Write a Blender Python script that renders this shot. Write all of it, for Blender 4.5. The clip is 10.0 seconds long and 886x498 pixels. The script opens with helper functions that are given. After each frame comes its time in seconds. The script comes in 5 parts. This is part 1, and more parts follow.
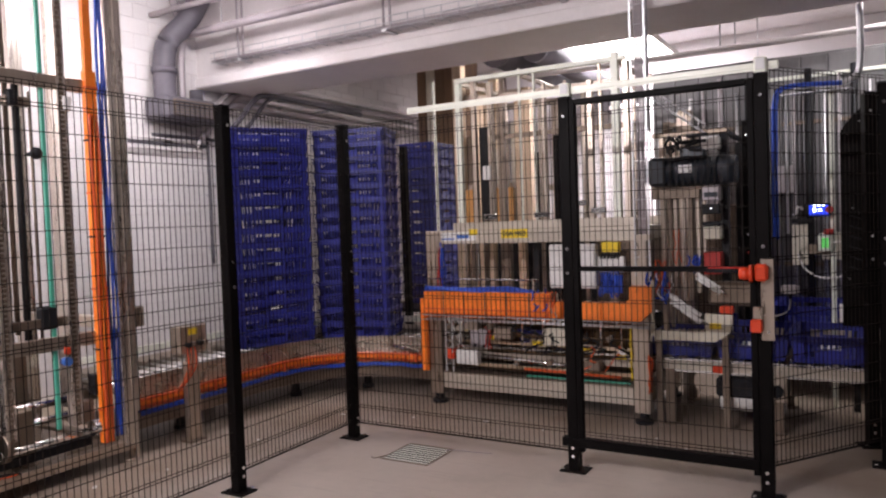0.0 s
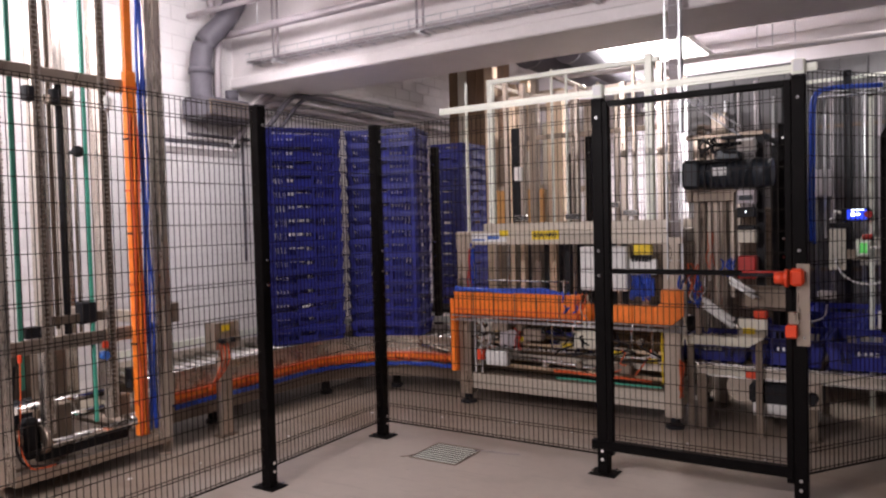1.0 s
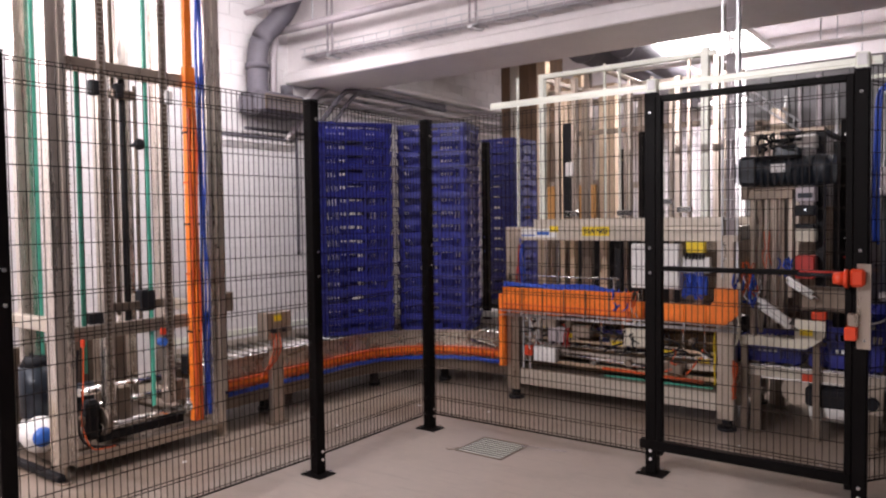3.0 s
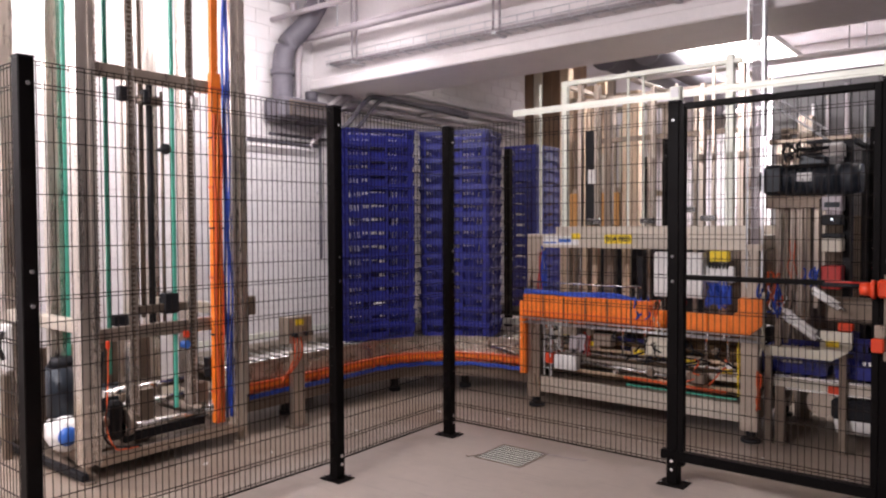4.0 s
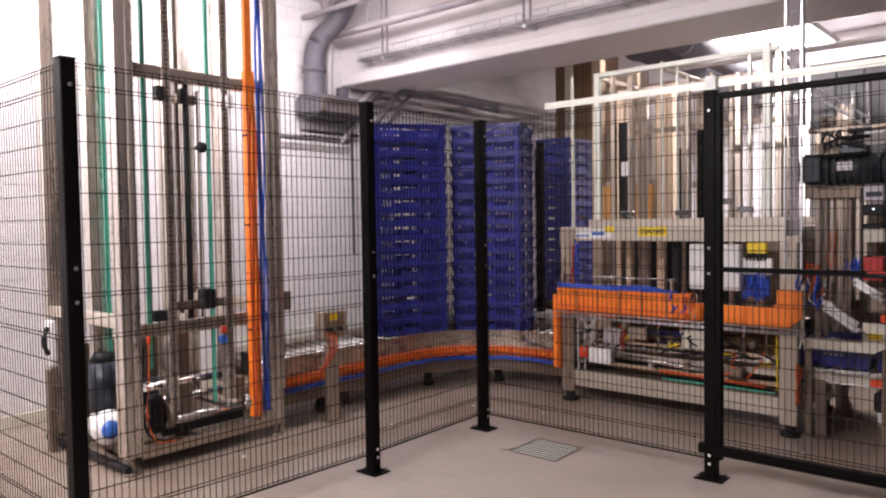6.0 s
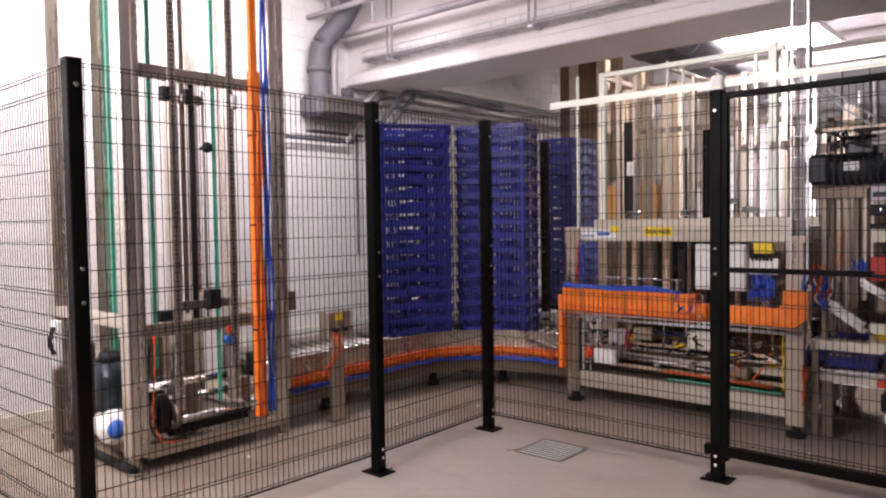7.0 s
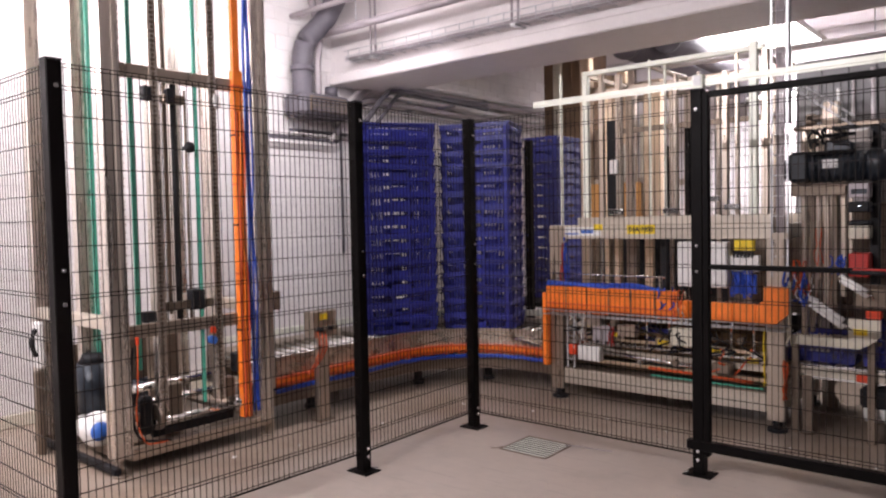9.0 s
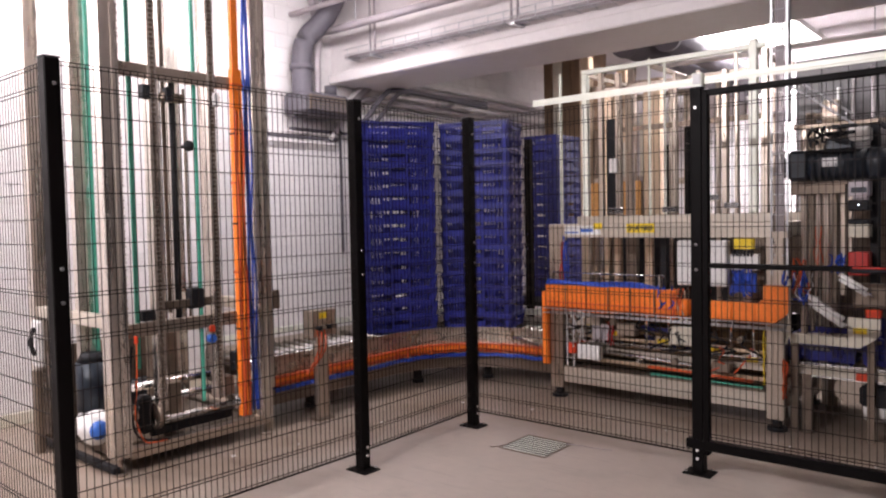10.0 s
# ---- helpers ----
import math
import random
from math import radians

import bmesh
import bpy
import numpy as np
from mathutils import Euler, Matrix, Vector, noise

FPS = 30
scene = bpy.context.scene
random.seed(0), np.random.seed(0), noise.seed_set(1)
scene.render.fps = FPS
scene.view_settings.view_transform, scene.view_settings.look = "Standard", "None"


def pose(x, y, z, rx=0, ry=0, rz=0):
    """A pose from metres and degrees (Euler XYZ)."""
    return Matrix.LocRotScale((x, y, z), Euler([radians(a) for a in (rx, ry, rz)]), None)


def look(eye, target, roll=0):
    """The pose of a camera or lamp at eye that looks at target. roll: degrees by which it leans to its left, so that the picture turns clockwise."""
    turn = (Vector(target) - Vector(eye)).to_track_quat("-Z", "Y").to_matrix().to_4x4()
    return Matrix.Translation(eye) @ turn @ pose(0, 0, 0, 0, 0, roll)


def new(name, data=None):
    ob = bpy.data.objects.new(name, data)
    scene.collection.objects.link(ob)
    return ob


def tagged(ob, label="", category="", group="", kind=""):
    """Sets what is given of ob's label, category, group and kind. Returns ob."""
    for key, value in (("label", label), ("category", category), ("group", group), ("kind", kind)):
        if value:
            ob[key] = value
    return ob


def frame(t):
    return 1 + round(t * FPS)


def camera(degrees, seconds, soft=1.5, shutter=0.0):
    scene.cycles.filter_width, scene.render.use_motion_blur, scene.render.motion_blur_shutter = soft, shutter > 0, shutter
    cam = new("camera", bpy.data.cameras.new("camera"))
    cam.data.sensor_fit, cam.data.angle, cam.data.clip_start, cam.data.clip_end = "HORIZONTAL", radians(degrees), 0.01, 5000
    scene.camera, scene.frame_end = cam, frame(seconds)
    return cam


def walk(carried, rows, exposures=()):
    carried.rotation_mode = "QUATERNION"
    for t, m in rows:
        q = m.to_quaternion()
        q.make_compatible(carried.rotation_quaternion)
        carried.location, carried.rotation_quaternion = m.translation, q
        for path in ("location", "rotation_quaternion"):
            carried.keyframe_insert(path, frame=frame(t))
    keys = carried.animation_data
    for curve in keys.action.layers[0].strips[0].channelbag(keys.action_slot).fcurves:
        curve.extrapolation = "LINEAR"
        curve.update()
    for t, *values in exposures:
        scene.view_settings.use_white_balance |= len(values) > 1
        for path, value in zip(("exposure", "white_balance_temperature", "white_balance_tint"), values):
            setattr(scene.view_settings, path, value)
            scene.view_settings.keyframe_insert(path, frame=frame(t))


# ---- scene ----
cam = camera(62.5, 10.0, soft=2.2)
PATH = [
    (0, (2.886, -3.709, 1.369), (1.876, -1.985, 1.294), -2.1),
    (0.5, (2.89, -3.719, 1.368), (1.841, -2.018, 1.301), -1.7),
    (1, (2.884, -3.726, 1.367), (1.806, -2.043, 1.297), -1.5),
    (1.5, (2.889, -3.729, 1.376), (1.773, -2.072, 1.294), -1.5),
    (2, (2.887, -3.729, 1.366), (1.737, -2.095, 1.285), -1.5),
    (2.5, (2.891, -3.731, 1.362), (1.719, -2.112, 1.276), -1.3),
    (4, (2.908, -3.729, 1.361), (1.667, -2.162, 1.299), -0.3),
    (4.5, (2.904, -3.735, 1.36), (1.634, -2.192, 1.29), -0.8),
    (5, (2.895, -3.737, 1.361), (1.608, -2.209, 1.283), -0.9),
    (5.5, (2.902, -3.74, 1.358), (1.605, -2.22, 1.281), -0.9),
    (7, (2.891, -3.746, 1.361), (1.578, -2.239, 1.285), -0.9),
    (7.5, (2.888, -3.741, 1.359), (1.582, -2.228, 1.283), -1.1),
    (8, (2.886, -3.743, 1.369), (1.59, -2.221, 1.286), -1.1),
    (8.5, (2.894, -3.74, 1.363), (1.605, -2.213, 1.282), -1.1),
    (9, (2.907, -3.746, 1.366), (1.623, -2.215, 1.284), -1.2),
    (9.5, (2.904, -3.737, 1.36), (1.625, -2.202, 1.277), -1.1),
    (10, (2.907, -3.74, 1.362), (1.623, -2.209, 1.278), -1.2),
]
walk(cam, [(t, look(eye, target, roll)) for t, eye, target, roll in PATH], [(0, -0.12), (2.5, -0.05), (4.5, 0.10), (7, 0.12), (10, 0.07)])

# ---- light ----
world = bpy.data.worlds.new("world")
scene.world = world
world.use_nodes = True
world.node_tree.nodes["Background"].inputs[0].default_value = (0.8, 0.85, 1.0, 1)
world.node_tree.nodes["Background"].inputs[1].default_value = 0.02
CEIL = 3.45
scene.view_settings.exposure = 0.0


def area_lamp(name, x, y, z, sx, sy, watts, colour=(1, 0.93, 0.88)):
    data = bpy.data.lights.new(name, "AREA")
    data.shape, data.size, data.size_y, data.energy, data.color = "RECTANGLE", sx, sy, watts, colour
    ob = new(name, data)
    ob.matrix_basis = pose(x, y, z)
    return ob


WARM = (1, 0.93, 0.975)
area_lamp("lamp_back", 0.65, 3.2, 3.04, 0.85, 0.10, 60, WARM)
area_lamp("lamp_back_wall", 0.65, 4.4, 3.04, 0.8, 0.25, 175, WARM).matrix_basis = pose(0.65, 4.4, 3.04, 35)
area_lamp("lamp_east", 3.3, 2.4, 3.04, 0.5, 0.8, 10, WARM)
# battens over the lift and the conveyor bend, open above and below
# the bend's lamp is unseen, added to brighten the west wall
for n, x, y, z, w, tilt in (("lamp_lift", -2.2, -2.75, 3.19, 100, 40), ("lamp_bend_fill", -1.15, -0.2, 3.19, 36, 50)):
    area_lamp(n, x, y, z - 0.03, 0.12, 1.3, w, WARM).matrix_basis = pose(x, y, z - 0.03, 0, tilt, 0)
    area_lamp(n + "_up", x, y, z + 0.05, 0.12, 1.3, w * 0.2, WARM).matrix_basis = pose(x, y, z + 0.05, 180)
# batten across the aisle, south of the camera: it throws the fence's shadow north over the floor
area_lamp("lamp_aisle", 0.3, -4.9, 3.24, 1.3, 0.05, 205, WARM).matrix_basis = pose(0.3, -4.9, 3.24, 38)


# ---- materials ----
def mat(name, colour, rough=0.5, metal=0.0, vary=0.12, scale=6.0, fine=60.0, bump=0.0, stretch=(1, 1, 1), emit=None, spec=0.5,
        per_object=0.0):
    m = bpy.data.materials.new(name)
    m.use_nodes = True
    t = m.node_tree
    b = t.nodes["Principled BSDF"]
    b.inputs["Roughness"].default_value, b.inputs["Metallic"].default_value = rough, metal
    b.inputs["Specular IOR Level"].default_value = spec
    co = t.nodes.new("ShaderNodeTexCoord")
    mp = t.nodes.new("ShaderNodeMapping")
    mp.inputs["Scale"].default_value = stretch
    t.links.new(co.outputs["Object"], mp.inputs["Vector"])
    n1, n2 = t.nodes.new("ShaderNodeTexNoise"), t.nodes.new("ShaderNodeTexNoise")
    n1.inputs["Scale"].default_value, n2.inputs["Scale"].default_value = scale, fine
    n1.inputs["Detail"].default_value = n2.inputs["Detail"].default_value = 3
    for n in (n1, n2):
        t.links.new(mp.outputs[0], n.inputs["Vector"])
    add = t.nodes.new("ShaderNodeMath")
    add.operation = "MULTIPLY_ADD"
    add.inputs[1].default_value = 0.4
    t.links.new(n2.outputs[0], add.inputs[0])
    t.links.new(n1.outputs[0], add.inputs[2])
    ramp = t.nodes.new("ShaderNodeMapRange")
    ramp.inputs[1].default_value, ramp.inputs[2].default_value = 0.4, 1.0
    ramp.inputs[3].default_value, ramp.inputs[4].default_value = 1 - vary, 1 + vary
    t.links.new(add.outputs[0], ramp.inputs[0])
    mul = t.nodes.new("ShaderNodeVectorMath")
    mul.operation = "SCALE"
    mul.inputs[0].default_value = colour
    t.links.new(ramp.outputs[0], mul.inputs["Scale"])
    last = mul
    if per_object:
        info, r2, m2 = t.nodes.new("ShaderNodeObjectInfo"), t.nodes.new("ShaderNodeMapRange"), t.nodes.new("ShaderNodeVectorMath")
        r2.inputs[3].default_value, r2.inputs[4].default_value = 1 - per_object, 1 + per_object
        m2.operation = "SCALE"
        t.links.new(info.outputs["Random"], r2.inputs[0])
        t.links.new(mul.outputs[0], m2.inputs[0])
        t.links.new(r2.outputs[0], m2.inputs["Scale"])
        last = m2
    t.links.new(last.outputs[0], b.inputs["Base Color"])
    rr = t.nodes.new("ShaderNodeMapRange")
    rr.inputs[1].default_value, rr.inputs[2].default_value = 0.4, 1.0
    rr.inputs[3].default_value, rr.inputs[4].default_value = max(0.05, rough - 0.1), min(1, rough + 0.1)
    t.links.new(add.outputs[0], rr.inputs[0])
    t.links.new(rr.outputs[0], b.inputs["Roughness"])
    if bump:
        bp = t.nodes.new("ShaderNodeBump")
        bp.inputs["Strength"].default_value, bp.inputs["Distance"].default_value = bump, 0.004
        t.links.new(add.outputs[0], bp.inputs["Height"])
        t.links.new(bp.outputs[0], b.inputs["Normal"])
    if emit:
        b.inputs["Emission Color"].default_value, b.inputs["Emission Strength"].default_value = (*emit[:3], 1), emit[3]
    return m


STEEL = mat("stainless_steel", (0.50, 0.425, 0.355), 0.33, 0.9, 0.14, 3, 40, 0.05, (6, 6, 0.5))
LIFT_STEEL = mat("bright_column_steel", (0.66, 0.60, 0.54), 0.29, 0.92, 0.14, 3, 40, 0.05, (6, 6, 0.5))
STEEL_H = mat("brushed_rail_steel", (0.58, 0.515, 0.435), 0.38, 0.5, 0.12, 3, 40, 0.05, (0.6, 6, 6))
CONV_STEEL = mat("polished_side_steel", (0.62, 0.55, 0.47), 0.28, 0.85, 0.12, 3, 40, 0.05, (2, 2, 3))
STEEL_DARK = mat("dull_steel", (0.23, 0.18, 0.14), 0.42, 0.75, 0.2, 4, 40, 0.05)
# STEEL_WARM: stainless steel with reflected warm light put into its tint
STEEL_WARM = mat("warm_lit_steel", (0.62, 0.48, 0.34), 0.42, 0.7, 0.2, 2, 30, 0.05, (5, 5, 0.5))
BRONZE = mat("dark_brown_steel", (0.16, 0.095, 0.045), 0.35, 0.7, 0.35, 6, 50, 0.05, (0.8, 4, 4))
ALU = mat("aluminium_rail", (0.84, 0.86, 0.76), 0.42, 0.1, 0.06, 3, 50)
CHROME = mat("chrome_roller", (0.80, 0.79, 0.78), 0.16, 1.0, 0.06)
BLACK = mat("black_powder_coat", (0.0035, 0.0026, 0.0026), 0.5, 0.0, 0.25, 8, 200, 0.03, spec=0.08)
WIRE = mat("black_wire", (0.014, 0.009, 0.007), 0.5, 0.0, 0.1, spec=0.15)
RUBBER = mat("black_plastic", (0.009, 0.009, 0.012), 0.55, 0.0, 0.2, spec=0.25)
BLUE = mat("blue_crate_plastic", (0.021, 0.026, 0.215), 0.36, 0.0, 0.16, 9, 80, 0.03, per_object=0.10)
BLUE_CABLE = mat("blue_cable_sheath", (0.015, 0.065, 0.45), 0.4, 0, 0.2)
ORANGE = mat("orange_cable_trunking", (0.86, 0.20, 0.015), 0.5, 0, 0.16, 14, 90, 0.05)
ORANGE_CABLE = mat("orange_cable_sheath", (0.60, 0.088, 0.018), 0.45, 0, 0.15)
RED = mat("red_plastic", (0.42, 0.022, 0.016), 0.38, 0, 0.1)
RED_ORANGE = mat("red_lock_plastic", (0.64, 0.055, 0.015), 0.38, 0, 0.1)
YELLOW = mat("yellow_label", (0.86, 0.62, 0.02), 0.5, 0, 0.06)
GREEN = mat("green_guide_strip", (0.07, 0.38, 0.27), 0.4, 0, 0.12, 8, 50, 0, (3, 3, 0.3))
WHITE = mat("white_plastic", (0.78, 0.76, 0.74), 0.4, 0, 0.05)
PAPER = mat("white_label_paper", (0.82, 0.82, 0.82), 0.6, 0, 0.04)
CREAM = mat("cream_cover", (0.62, 0.57, 0.47), 0.45, 0, 0.1)
WOOD = mat("brown_board", (0.19, 0.11, 0.06), 0.6, 0, 0.22, 3, 30, 0.05, (4, 4, 0.6))
# TAN: brown board with warm golden light put into the colour
TAN = mat("golden_lit_board", (0.58, 0.29, 0.09), 0.6, 0, 0.2, 3, 30, 0.05, (4, 4, 0.6))
WALL = mat("white_painted_wall", (0.78, 0.74, 0.75), 0.6, 0, 0.05, 1.5, 40, 0.08)
# for the unseen walls: dark so they return little fill light
GREYWALL = mat("unseen_dark_wall", (0.16, 0.155, 0.16), 0.6, 0, 0.08, 1.5, 40, 0.08)
BRICKM = mat("white_painted_brick", (0.78, 0.75, 0.75), 0.55, 0, 0.05, 5, 70, 0.15, per_object=0.03)
JOINT = mat("painted_mortar", (0.74, 0.71, 0.71), 0.8, 0, 0.08, 8, 90, 0.2)
CEILM = mat("ceiling_paint", (0.80, 0.77, 0.79), 0.7, 0, 0.06, 1.2, 30, 0.06)
BEAMM = mat("painted_beam", (0.80, 0.755, 0.755), 0.6, 0, 0.08, 2, 30, 0.06)
DUCT = mat("grey_duct_lagging", (0.12, 0.11, 0.13), 0.6, 0.1, 0.25, 4, 30, 0.2)
SHEET = mat("grey_sheet_steel", (0.17, 0.165, 0.17), 0.45, 0.4, 0.22, 2, 30, 0.05, (5, 5, 0.6))
PIPE = mat("grey_pipe", (0.42, 0.38, 0.40), 0.5, 0.3, 0.15)
GALV = mat("galvanised_wire", (0.62, 0.62, 0.64), 0.4, 0.7, 0.2)
MOTOR = mat("black_motor_paint", (0.018, 0.024, 0.034), 0.38, 0.1, 0.2, 12, 80, 0.05)
NAVY = mat("dark_blue_motor_paint", (0.008, 0.014, 0.024), 0.4, 0.1, 0.2)
BLUE_CAP = mat("blue_motor_cap", (0.03, 0.12, 0.45), 0.35, 0, 0.1)
SCREEN = mat("lit_blue_screen", (0.02, 0.03, 0.3), 0.3, emit=(0.02, 0.06, 0.9, 1.2))
LED = mat("white_indicator", (0.8, 0.85, 1), 0.3, emit=(0.8, 0.88, 1, 6))
GREEN_LCD = mat("green_display", (0.1, 0.5, 0.12), 0.3, emit=(0.15, 0.7, 0.15, 0.5))
INK = mat("dark_print", (0.03, 0.03, 0.03), 0.6)
BLUE_INK = mat("blue_print", (0.05, 0.15, 0.55), 0.6)
LIGHTM = mat("lit_diffuser", (0.9, 0.9, 0.9), 0.5, emit=(1, 0.96, 0.93, 14))


def floor_material():
    """Worn epoxy: scuffs and drag marks over the aisle, trodden crumbs and darker brown patches inside the safety
    fence.
    """
    m = mat("epoxy_floor", (0.42, 0.36, 0.315), 0.42, 0, 0.16, 0.9, 14, 0.06)
    t = m.node_tree
    b = t.nodes["Principled BSDF"]
    src = b.inputs["Base Color"].links[0].from_socket
    co = [n for n in t.nodes if n.type == "TEX_COORD"][0]

    def noise(scale, detail, stretch=None):
        n = t.nodes.new("ShaderNodeTexNoise")
        n.inputs["Scale"].default_value, n.inputs["Detail"].default_value = scale, detail
        feed = co.outputs["Object"]
        if stretch:
            mp = t.nodes.new("ShaderNodeMapping")
            mp.inputs["Scale"].default_value, mp.inputs["Rotation"].default_value = stretch, (0, 0, 0.5)
            t.links.new(feed, mp.inputs["Vector"])
            feed = mp.outputs[0]
        t.links.new(feed, n.inputs["Vector"])
        return n.outputs[0]

    def ramp(sock, a, z, lo, hi):
        r = t.nodes.new("ShaderNodeMapRange")
        for k, v in enumerate((a, z, lo, hi)):
            r.inputs[k + 1].default_value = v
        t.links.new(sock, r.inputs[0])
        return r.outputs[0]

    def maths(op, a, c):
        n = t.nodes.new("ShaderNodeMath")
        n.operation = op
        for k, v in enumerate((a, c)):
            if isinstance(v, float):
                n.inputs[k].default_value = v
            else:
                t.links.new(v, n.inputs[k])
        return n.outputs[0]

    spots = ramp(noise(3.2, 6), 0.28, 0.46, 0.86, 1.0)
    scuffs = ramp(noise(5.0, 5, (0.5, 7.0, 1.0)), 0.30, 0.42, 0.88, 1.0)
    specks = ramp(noise(38.0, 2), 0.24, 0.31, 0.72, 1.0)
    v = t.nodes.new("ShaderNodeVectorMath")
    v.operation = "SCALE"
    t.links.new(src, v.inputs[0])
    t.links.new(maths("MULTIPLY", maths("MULTIPLY", spots, scuffs), specks), v.inputs["Scale"])
    # brown patches: the enclosure lies west of x = 0 or north of y = 0, with a ragged edge
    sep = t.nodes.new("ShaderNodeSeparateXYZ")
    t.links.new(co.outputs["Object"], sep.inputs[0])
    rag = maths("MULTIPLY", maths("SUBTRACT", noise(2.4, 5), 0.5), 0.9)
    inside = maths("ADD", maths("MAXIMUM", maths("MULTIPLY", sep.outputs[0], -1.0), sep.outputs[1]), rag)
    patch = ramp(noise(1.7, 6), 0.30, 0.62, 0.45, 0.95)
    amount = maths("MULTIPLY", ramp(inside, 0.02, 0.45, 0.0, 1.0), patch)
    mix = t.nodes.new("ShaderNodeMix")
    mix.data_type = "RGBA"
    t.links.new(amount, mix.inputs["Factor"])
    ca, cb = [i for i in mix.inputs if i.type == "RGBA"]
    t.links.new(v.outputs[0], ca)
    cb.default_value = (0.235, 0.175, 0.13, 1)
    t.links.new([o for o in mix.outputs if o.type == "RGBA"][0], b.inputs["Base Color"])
    return m


FLOOR = floor_material()


# ---- mesh helpers ----
def box(bm, x0, x1, y0, y1, z0, z1, bevel=0.0):
    r = bmesh.ops.create_cube(bm, size=1, matrix=Matrix.Translation(((x0 + x1) / 2, (y0 + y1) / 2, (z0 + z1) / 2))
                              @ Matrix.Diagonal((abs(x1 - x0), abs(y1 - y0), abs(z1 - z0), 1)))
    if bevel:
        edges = {e for v in r["verts"] for e in v.link_edges}
        bmesh.ops.bevel(bm, geom=list(edges), offset=bevel, segments=1, affect="EDGES")
    return bm


def bar(bm, p, q, w, h=None, bevel=0.0):
    """A square bar from p to q; w across, h along the upward side."""
    p, q = Vector(p), Vector(q)
    d = q - p
    z = d.normalized()
    up = Vector((0, 0, 1)) if abs(z.z) < 0.95 else Vector((0, 1, 0))
    x = up.cross(z).normalized()
    y = z.cross(x)
    m = Matrix((x, y, z)).transposed().to_4x4()
    m.translation = (p + q) / 2
    r = bmesh.ops.create_cube(bm, size=1, matrix=m @ Matrix.Diagonal((w, h or w, d.length, 1)))
    if bevel:
        bmesh.ops.bevel(bm, geom=list({e for v in r["verts"] for e in v.link_edges}), offset=bevel, segments=1, affect="EDGES")
    return bm


def rod(bm, p, q, r, seg=12, r2=None):
    p, q = Vector(p), Vector(q)
    d = q - p
    m = Matrix.Translation((p + q) / 2) @ d.to_track_quat("Z", "Y").to_matrix().to_4x4()
    res = bmesh.ops.create_cone(bm, cap_ends=True, segments=seg, radius1=r, radius2=r if r2 is None else r2, depth=d.length, matrix=m)
    for v in res["verts"]:
        for f in v.link_faces:
            f.smooth = len(f.verts) == 4
    return bm


def ball(bm, c, r, s=(1, 1, 1)):
    res = bmesh.ops.create_uvsphere(bm, u_segments=12, v_segments=8, radius=r, matrix=Matrix.Translation(c) @ Matrix.Diagonal((*s, 1)))
    for v in res["verts"]:
        for f in v.link_faces:
            f.smooth = True
    return bm


def hose(bm, pts, r, seg=6, steps=6):
    """A round cable along a smooth line through pts."""
    P = [Vector(p) for p in pts]
    line = []
    for i in range(len(P) - 1):
        a, b, c, d = P[max(i - 1, 0)], P[i], P[i + 1], P[min(i + 2, len(P) - 1)]
        for k in range(steps):
            u = k / steps
            line.append(0.5 * (2 * b + (c - a) * u + (2 * a - 5 * b + 4 * c - d) * u * u + (3 * b - a - 3 * c + d) * u ** 3))
    line.append(P[-1])
    rings = []
    for i, p in enumerate(line):
        t = (line[min(i + 1, len(line) - 1)] - line[max(i - 1, 0)]).normalized()
        side = t.cross(Vector((0, 0, 1)) if abs(t.z) < 0.9 else Vector((0, 1, 0))).normalized()
        up = side.cross(t)
        rings.append([bm.verts.new(p + r * (math.cos(2 * math.pi * k / seg) * side + math.sin(2 * math.pi * k / seg) * up)) for k in range(seg)])
    for a, b in zip(rings, rings[1:]):
        for k in range(seg):
            bm.faces.new((a[k], a[(k + 1) % seg], b[(k + 1) % seg], b[k])).smooth = True
    bm.faces.new(rings[0][::-1])
    bm.faces.new(rings[-1])
    return bm


def ribbon(bm, line, z0, z1, thick):
    """An upright wall of that thickness along a line of (x, y) points."""
    n = len(line)
    rows = []
    for i, (x, y) in enumerate(line):
        t = (Vector(line[min(i + 1, n - 1)]) - Vector(line[max(i - 1, 0)])).normalized()
        o = Vector((-t.y, t.x)) * thick / 2
        rows.append([bm.verts.new((x + s * o.x, y + s * o.y, z)) for s, z in ((1, z0), (-1, z0), (-1, z1), (1, z1))])
    for a, b in zip(rows, rows[1:]):
        for k in range(4):
            bm.faces.new((a[k], b[k], b[(k + 1) % 4], a[(k + 1) % 4]))
    bm.faces.new(rows[0])
    bm.faces.new(rows[-1][::-1])
    bmesh.ops.recalc_face_normals(bm, faces=bm.faces)
    return bm


def mesh_of(name, bm, material):
    me = bpy.data.meshes.new(name)
    bmesh.ops.recalc_face_normals(bm, faces=bm.faces)
    bm.to_mesh(me)
    bm.free()
    me.materials.append(material)
    return me


def part(name, bm, material, parent, label=""):
    ob = new(name, mesh_of(name, bm, material))
    ob.parent = parent
    return tagged(ob, label)


def shared(name, me, parent, m):
    ob = new(name, me)
    ob.parent = parent
    ob.matrix_basis = m
    return ob


def thing(name, label, category, m=None, group="", kind=""):
    ob = new(name)
    ob.empty_display_size = 0.1
    if m is not None:
        ob.matrix_basis = m
    return tagged(ob, label, category, group, kind)


def setting(name, bm, material, label, category):
    return tagged(new(name, mesh_of(name, bm, material)), label, category, kind="structure")


B = bmesh.new

